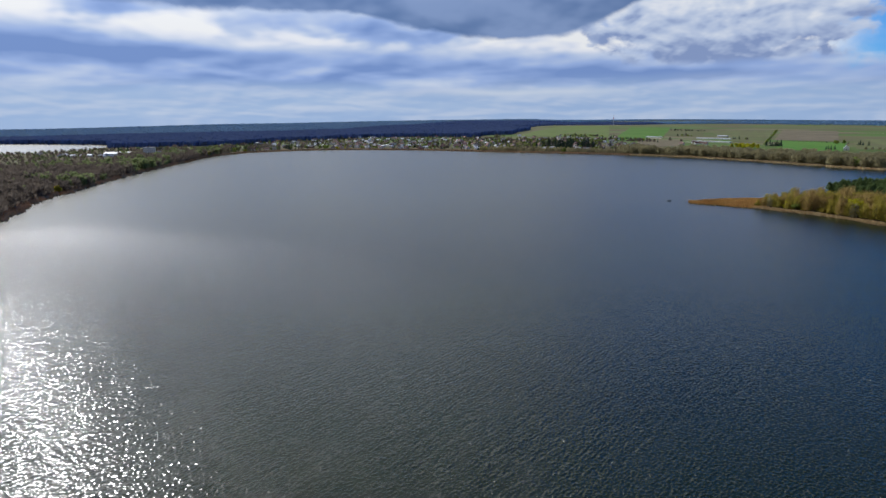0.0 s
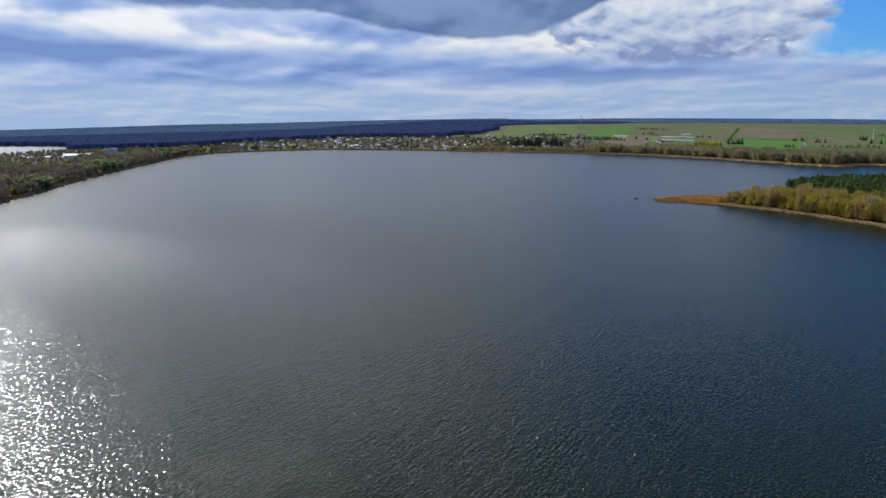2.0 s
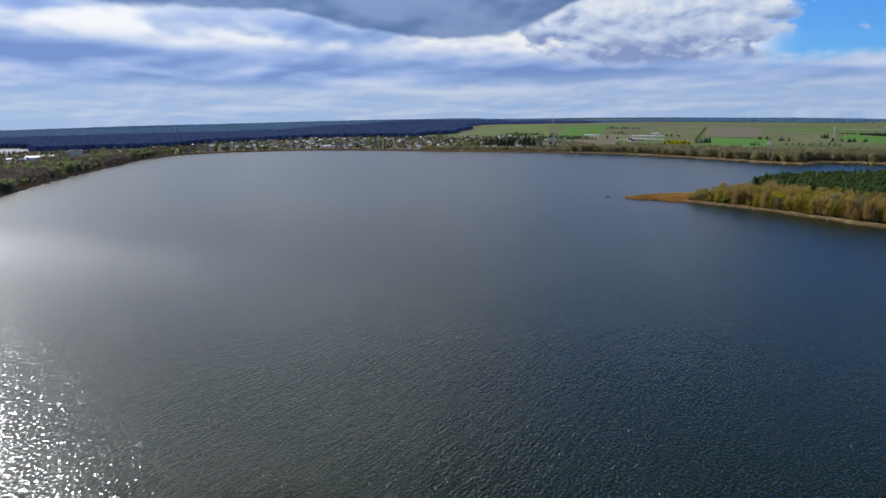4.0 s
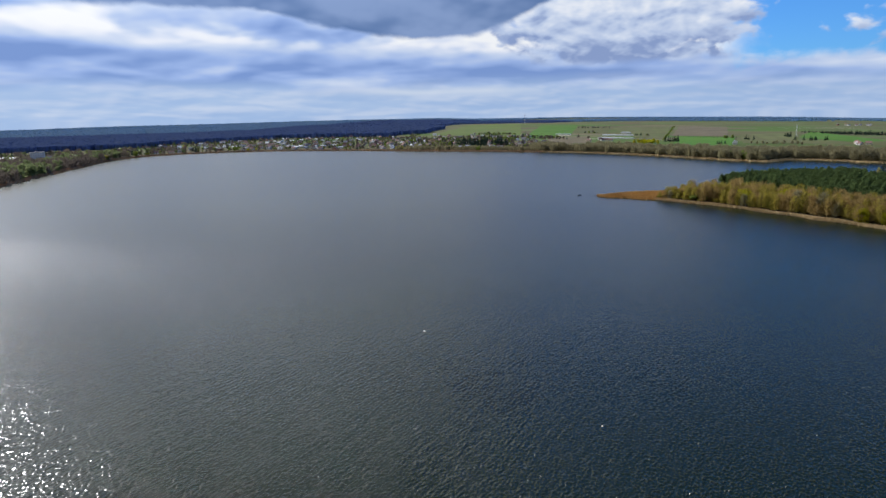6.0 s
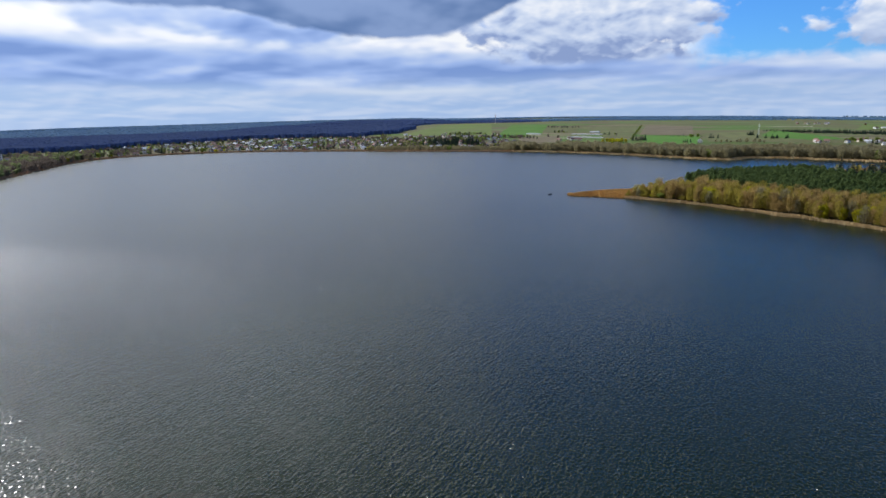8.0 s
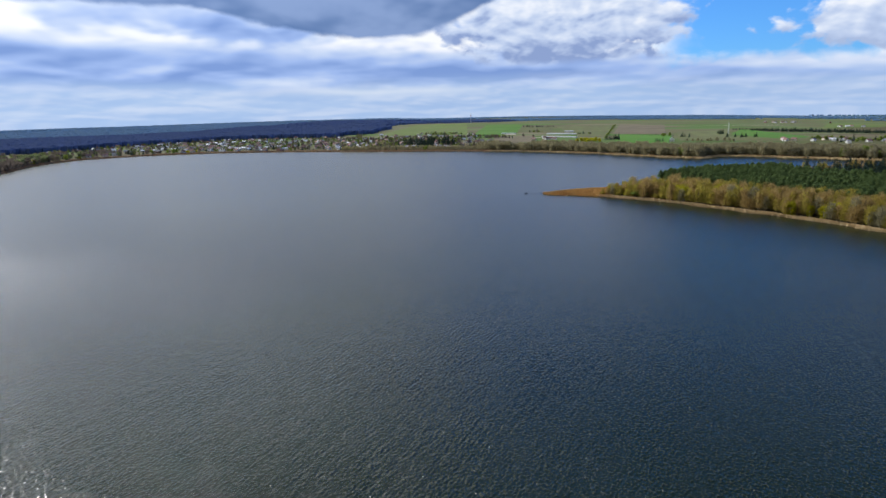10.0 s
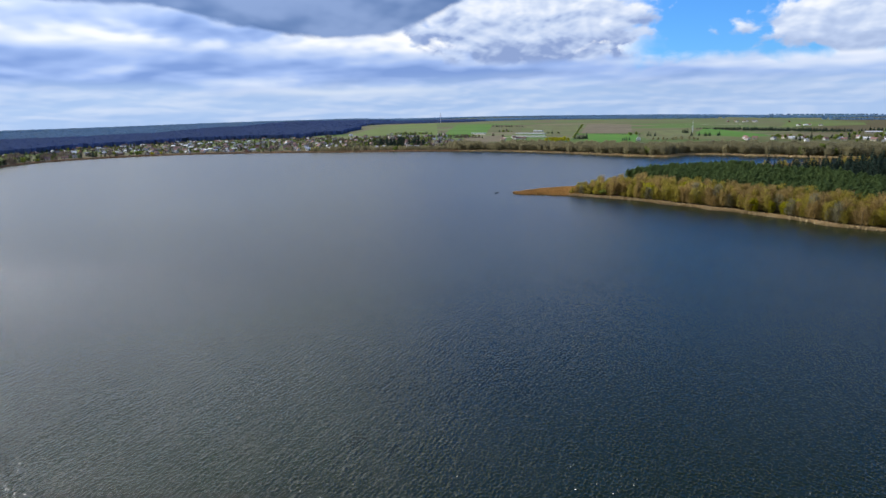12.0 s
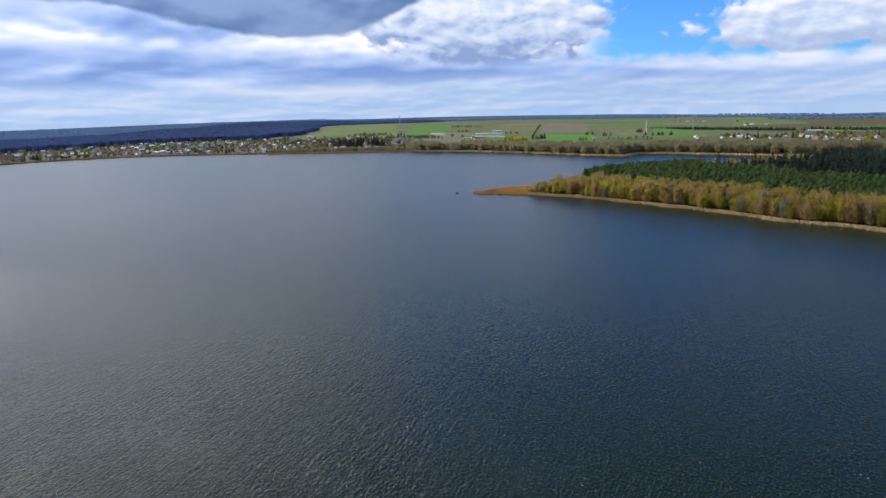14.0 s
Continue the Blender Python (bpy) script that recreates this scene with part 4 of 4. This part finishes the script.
    clump("far_green", 226, 1116, 3, 3, (0.6, 0.75))
    clump("far_dark", 262, 1290, 34, 26, (0.8, 1.2))
    clump("far_dark", 300, 1270, 18, 16, (0.7, 1.1))
    clump("far_dark", 340, 1480, 12, 22, (0.6, 0.9))
    clump("far_dark", 430, 1560, 8, 16, (0.6, 0.9))
    clump("far_fresh", 600, 1190, 14, 14, (0.6, 0.85))
    clump("far_dark", 684, 1232, 8, 8, (0.6, 0.85))
    clump("far_dark", 722, 1106, 4, 4, (0.45, 0.6))
    clump("far_dark", 300, 1385, 18, 22, (0.6, 0.9))
    clump("far_green", 330, 1420, 14, 30, (0.6, 0.8))
    clump("west_bare", 470, 1500, 10, 30, (0.5, 0.7))
    clump("far_green", 860, 1290, 5, 8, (0.6, 0.8))
    clump("far_dark", 960, 1160, 10, 14, (0.5, 0.8))
    clump("far_dark", 860, 1230, 4, 6, (0.5, 0.7))
    strip("far_green", (1225, 2200), (684, 1268), 80, 4, (0.25, 0.38))
    strip("far_dark", (875, 2288), (947, 2181), 22, 8, (0.4, 0.6))
    strip("far_dark", (1030, 1330), (1010, 1290), 7, 8, (0.6, 0.8))
    strip("far_dark", (1226, 1521), (1290, 1455), 22, 4, (0.3, 0.45))
    strip("far_dark", (815, 1385), (880, 1300), 14, 3, (0.2, 0.3))
    strip("far_bare", (770, 1090), (835, 1030), 10, 4, (0.4, 0.6))
    p = spread(1100, 1700, 900, 1600, 9.5)
    lane = (p[:, 1] - 1336) + 1.35 * (p[:, 0] - 1190)
    keep = (np.abs(lane - 120) < 95 + 45 * np.sin(p[:, 0] * 0.03)) & ((p[:, 0] > 1215) & (p[:, 0] < 1400) | (p[:, 0] > 1450) & (p[:, 0] < 1560)) & (RNG.uniform(size=len(p)) < 0.85)
    woods("dark_copse", "dark conifer copse strip behind the village", p[keep], KINDS["far_dark"], RNG.uniform(0.35, 0.6, int(keep.sum())), "copse")
    for x, y, n, w, k in ((1000, 970, 16, 30, "far_green"), (1040, 870, 18, 40, "far_green"), (1090, 790, 22, 40, "far_bare"), (1130, 830, 14, 40, "far_dark"), (1180, 930, 14, 40, "far_green"), (1060, 760, 6, 20, "far_fresh"), (1020, 900, 8, 30, "far_dark"), (1250, 860, 12, 50, "far_bare")):
        clump(k, x, y, n, w, (0.5, 0.85))


country_trees()


# ---- buildings ----
def gable(w, l, h, pitch, over=0.5, thick=0.25):
    """A pitched roof of two slabs over a w x l house, ridge along y."""
    rise = pitch * w / 2
    v, f = [], []
    for side in (-1, 1):
        k = len(v)
        for z in (0, thick):
            v += [(side * (w / 2 + over), -l / 2 - over, h - pitch * over + z), (side * (w / 2 + over), l / 2 + over, h - pitch * over + z), (0, l / 2 + over, h + rise + z), (0, -l / 2 - over, h + rise + z)]
        f += [tuple(k + i for i in q) for q in ((0, 1, 2, 3), (7, 6, 5, 4), (0, 4, 5, 1), (1, 5, 6, 2), (3, 2, 6, 7), (0, 3, 7, 4))]
    return v, f


def house_shape(w, l, h, pitch):
    """Walls with gable ends."""
    rise = pitch * w / 2
    v = [(-w / 2, -l / 2, -1.5), (w / 2, -l / 2, -1.5), (w / 2, l / 2, -1.5), (-w / 2, l / 2, -1.5), (-w / 2, -l / 2, h), (w / 2, -l / 2, h), (w / 2, l / 2, h), (-w / 2, l / 2, h), (0, -l / 2, h + rise), (0, l / 2, h + rise)]
    f = [(3, 2, 1, 0), (0, 1, 5, 8, 4), (2, 3, 7, 9, 6), (1, 2, 6, 5), (3, 0, 4, 7)]
    return v, f


PANE = Build().box(-0.6, -0.05, -0.75, 0.6, 0.05, 0.75).mesh("window", GLASS)
DOOR = Build().box(-0.5, -0.06, 0, 0.5, 0.06, 2.05).mesh("door", OLD_WOOD)


CHIMNEY = Build().box(-0.35, -0.35, 0, 0.35, 0.35, 1.9).mesh("chimney", BRICK)


def house_style(label, w, l, h, pitch, wall, roof):
    """What all houses of one style share."""
    return label, w, l, h, pitch, mesh_of("wall", *house_shape(w, l, h, pitch), wall), mesh_of("roof", *gable(w, l, h, pitch), roof)


def house(style, group, x, y, turn, name="house"):
    label, w, l, h, pitch, wall, roof = style
    ob = thing(name, label, "house", group, x, y, None, turn)
    part("wall", wall, ob)
    part("roof", roof, ob)
    c = part("chimney", CHIMNEY, ob)
    c.location = (w * 0.12, l * 0.18, h + pitch * w * 0.36)
    for sx in (-w * 0.28, w * 0.28):
        o = part("window", PANE, ob)
        o.location = (sx, -l / 2 - 0.03, 1.5)
    for side in (-1, 1):
        o = part("window", PANE, ob)
        o.location, o.rotation_euler = (side * (w / 2 + 0.03), l * 0.1, 1.5), (0, 0, radians(90))
    o = part("door", DOOR, ob)
    o.location = (0, -l / 2 - 0.04, 0.1)
    return ob


def town():
    styles = [("white house with a red tiled roof in the lakeside town", 7.0, 8.5, 2.9, 0.8, PLASTER, RED_TILE),
              ("cream house with a red tiled roof in the lakeside town", 7.2, 9.5, 3.6, 0.7, CREAM, RED_TILE),
              ("white house with a grey roof in the lakeside town", 7.0, 9.0, 3.5, 0.6, PLASTER, GREY_TILE),
              ("white house with a pale sheet metal roof", 7.0, 10.0, 2.9, 0.5, PLASTER, PALE_METAL),
              ("brick house with a grey roof in the lakeside town", 7.0, 9.0, 3.5, 0.75, BRICK, GREY_TILE)]
    made = [house_style(*s) for s in styles]
    spots = [[] for _ in styles]
    p = spread(-520, 420, 1120, 1900, 25.0)
    x, y = p[:, 0], p[:, 1]
    d, az, r = inland(x, y), np.degrees(np.arctan2(x, y)), np.hypot(x, y)
    dense = np.interp(az, [-22, -17, -13, -6, 3, 6, 9, 14], [0.06, 0.22, 0.50, 0.72, 0.74, 0.55, 0.36, 0.22]) * np.interp(d, [20, 60, 260, 420, 640], [0.75, 1.0, 0.75, 0.45, 0.15])
    keep = (d > 22) & (r < 1850) & (RNG.uniform(size=len(p)) < dense)
    for x, y in RNG.permutation(p[keep])[:260]:
        spots[int(RNG.choice(5, p=[0.27, 0.17, 0.2, 0.24, 0.12]))].append((x, y, 30 * math.sin(x * 0.01) + 90 * int(RNG.integers(2)) + RNG.normal() * 6))
    # hamlets among woods and fields
    for cx, cy, n, w in ((-500, 1180, 10, 45), (-640, 1050, 8, 50), (-430, 1560, 10, 60), (-620, 1620, 8, 60), (330, 1440, 10, 40), (285, 1330, 8, 30), (372, 1310, 8, 26), (420, 1620, 12, 60), (1000, 985, 12, 35), (1045, 850, 9, 40), (1100, 780, 10, 35), (1180, 870, 7, 40), (560, 1330, 6, 25), (1900, 2000, 10, 60), (1700, 1560, 6, 40)):
        for _ in range(n):
            x, y = cx + RNG.normal() * w, cy + RNG.normal() * w * 0.7
            if inland(np.array([x]), np.array([y]))[0] > 15:
                spots[int(RNG.choice(5, p=[0.3, 0.15, 0.2, 0.25, 0.1]))].append((x, y, RNG.uniform(0, 180)))
    for style, where in zip(made, spots):
        for x, y, turn in where:
            house(style, "houses of the town", x, y, turn)
    # close garden greenery that hides much of the houses
    g = spread(-520, 480, 1100, 1950, 13.0)
    d, az, r = inland(g[:, 0], g[:, 1]), np.degrees(np.arctan2(g[:, 0], g[:, 1])), np.hypot(g[:, 0], g[:, 1])
    g = g[(d > 14) & (az > -22) & (az < 15) & (RNG.uniform(size=len(g)) < np.interp(d, [14, 40, 450, 560], [0.2, 0.45, 0.6, 0.0]))]
    lot = RNG.uniform(size=len(g))
    for lo, hi, kind, name, label in ((0, 0.4, "west_bare", "bare_garden_trees", "leafless brown garden trees between the town houses"), (0.4, 0.7, "far_green", "green_garden_trees", "soft green garden trees between the town houses"), (0.7, 1.0, "far_dark", "dark_garden_trees", "dark conifers between the town houses")):
        pick = g[(lot >= lo) & (lot < hi)]
        woods(name, label, pick, KINDS[kind], RNG.uniform(0.3, 0.55, len(pick)), "trees")
    # garden trees between the houses
    q = spread(-520, 420, 1110, 1880, 21.0)
    d, az = inland(q[:, 0], q[:, 1]), np.degrees(np.arctan2(q[:, 0], q[:, 1]))
    dense = np.interp(az, [-22, -14, 5, 14], [0.5, 0.42, 0.42, 0.3]) * np.interp(d, [12, 30, 380, 520], [0.3, 1, 0.9, 0.0])
    for x, y in q[(d > 12) & (RNG.uniform(size=len(q)) < dense)][::2][:120]:
        u = RNG.uniform()
        plant("far_bare" if u < 0.12 else "far_green" if u < 0.5 else "far_dark" if u < 0.93 else "far_fresh", x, y, RNG.uniform(0.4, 0.75))


town()


def shed(label, a, b, wide, high, roof, wall, name="shed"):
    length = math.hypot(b[0] - a[0], b[1] - a[1])
    x, y = (a[0] + b[0]) / 2, (a[1] + b[1]) / 2
    ob = thing(name, label, "shed", "", x, y, None, math.degrees(math.atan2(b[1] - a[1], b[0] - a[0])) - 90)
    part("wall", mesh_of("wall", *house_shape(wide, length, high, 0.2), wall), ob)
    part("roof", mesh_of("roof", *gable(wide, length, high, 0.2, 0.4, 0.15), roof), ob)
    gate = Build().box(-1.6, -0.06, 0, 1.6, 0.06, min(3.0, high * 0.85))
    g = part("gate", gate.mesh("gate", GREY_TILE), ob)
    g.location = (0, -length / 2 - 0.05, 0)
    for k in range(int(length // 9)):
        o = part("window", PANE, ob)
        o.location, o.rotation_euler = (wide / 2 + 0.03, -length / 2 + 5 + k * 9, high * 0.6), (0, 0, radians(90))


def landmarks():
    shed("long white-roofed farm shed among fields", (672, 1580), (729, 1515), 8, 2.2, PALE_METAL, PLASTER)
    shed("very long low shed with a pale metal roof", (604, 1448), (659, 1366), 6, 1.9, PALE_METAL, PLASTER)
    shed("short white-roofed shed on the farm", (769, 1673), (786, 1652), 10, 3.4, PALE_METAL, PLASTER)
    shed("long low poultry shed beside a green strip", (577, 1695), (607, 1657), 6, 2.0, PALE_METAL, PLASTER)
    shed("cream farm hall behind the village", (1278, 1030), (1296, 1005), 14, 5.0, PALE_METAL, CREAM)
    shed("broad hall with a bright white roof", (-603, 1068), (-562, 1080), 22, 5.5, PALE_METAL, PLASTER, "hall")
    shed("white-roofed boathouse by the shore", (-478, 1000), (-462, 1004), 9, 3.5, PALE_METAL, PLASTER, "boathouse")
    house(house_style("white gabled farmhouse with a pale roof alone behind the lakeside trees", 8.5, 10, 4.4, 0.9, PLASTER, PALE_METAL), "", 738, 1090, -34, "farmhouse")
    # block of flats on the west shore
    x, y = -530, 1082
    ob = thing("apartment_block", "pale five-storey block of flats above the west shore", "building", "", x, y, None, 22)
    part("wall", Build().box(-10, -6, -1, 10, 6, 15).mesh("wall", PLASTER), ob)
    part("roof", Build().box(-10.4, -6.4, 15, 10.4, 6.4, 15.5).box(-2, -2, 15.5, 2, 2, 17.5).mesh("roof", GREY_TILE), ob)
    for storey in range(5):
        for k in range(6):
            o = part("window", PANE, ob)
            o.location = (-8.2 + k * 3.28, -6.03, 1.6 + storey * 2.9)
    # radio mast far behind the fields
    ob = thing("radio_mast", "tall thin pale lattice mast with red bands", "mast", "", 852, 2999)
    for k in range(6):
        b = Build()
        z0, z1 = k * 8.0 - (1.0 if k == 0 else 0.0), (k + 1) * 8.0
        for i in range(3):
            w, u = i * 2.094, (i + 1) * 2.094
            p, q = (1.3 * math.cos(w), 1.3 * math.sin(w)), (1.3 * math.cos(u), 1.3 * math.sin(u))
            b.stick((*p, z0), (*p, z1), 0.35, 0.35, 4)
            for s in range(4):
                b.stick((*p, max(z0, 0) + s * 2), (*q, max(z0, 0) + s * 2 + 2), 0.16, 0.16, 3)
        part("mast_section", b.mesh("mast_section", RED_PAINT if k == 4 else STEEL), ob)
    part("antenna", Build().stick((0, 0, 47.5), (0, 0, 53), 0.3, 0.1, 5).mesh("antenna", STEEL), ob)
    # power pylon in the fields
    ob = thing("pylon", "slender pale steel pylon standing in the fields", "pylon", "", 1051, 1317)
    b = Build()
    for sx, sy in ((-1, -1), (1, -1), (1, 1), (-1, 1)):
        b.stick((sx * 1.1, sy * 1.1, -1), (sx * 0.25, sy * 0.25, 28), 0.16, 0.1, 4)
    for s in range(9):
        k = 1.1 - 0.85 * s / 9
        b.stick((-k, -k, s * 3), (k, -k, s * 3 + 3), 0.07, 0.07, 3).stick((k, k, s * 3), (-k, k, s * 3 + 3), 0.07, 0.07, 3)
    part("tower", b.mesh("tower", STEEL), ob)
    for z in (22, 25.5):
        part("cross_arm", Build().box(-2.6, -0.12, z, 2.6, 0.12, z + 0.25).mesh("cross_arm", STEEL), ob)


landmarks()


def boat():
    """A low rowing boat moored off the reeds."""
    ob = thing("rowing_boat", "dark weathered rowing boat moored off the reeds", "boat", "", 179, 463, 0.0, 25, 0.85)
    v, f, n = [], [], 9
    for k in range(n):
        t = k / (n - 1)
        w = 0.85 * (1 - abs(2 * t - 0.9) ** 2.4 * 0.8) if k < n - 1 else 0.05
        x = -2.5 + 5.0 * t
        lift = 0.25 * abs(2 * t - 1) ** 2
        v += [(x, -w, 0.5 + lift), (x, -w * 0.6, -0.12), (x, w * 0.6, -0.12), (x, w, 0.5 + lift), (x, w - 0.07, 0.5 + lift), (x, w * 0.55, -0.02), (x, -w * 0.55, -0.02), (x, -w + 0.07, 0.5 + lift)]
    for k in range(n - 1):
        for i in range(8):
            j = (i + 1) % 8
            f.append((k * 8 + i, k * 8 + j, (k + 1) * 8 + j, (k + 1) * 8 + i))
    f += [tuple(range(8)), tuple((n - 1) * 8 + i for i in range(7, -1, -1))]
    part("hull", mesh_of("hull", v, f, OLD_WOOD), ob)
    for x in (-1.1, 0.5):
        part("thwart", Build().box(x - 0.14, -0.72, 0.3, x + 0.14, 0.72, 0.36).mesh("thwart", OLD_WOOD), ob)
    for k, (x, y) in enumerate(((188, 462), (187, 459.5), (189.5, 457.5), (191, 455.5), (184.5, 464))):
        me = Build().stick((0, 0, -2), (0.1, 0.05, 1.3), 0.12, 0.1, 6).mesh("stake", OLD_WOOD)
        s = new("mooring_stake", me)
        s.matrix_basis = pose(x, y, 0)
        tagged(s, "old wooden stake standing in shallow water", "stake", "stakes off the reeds")


boat()
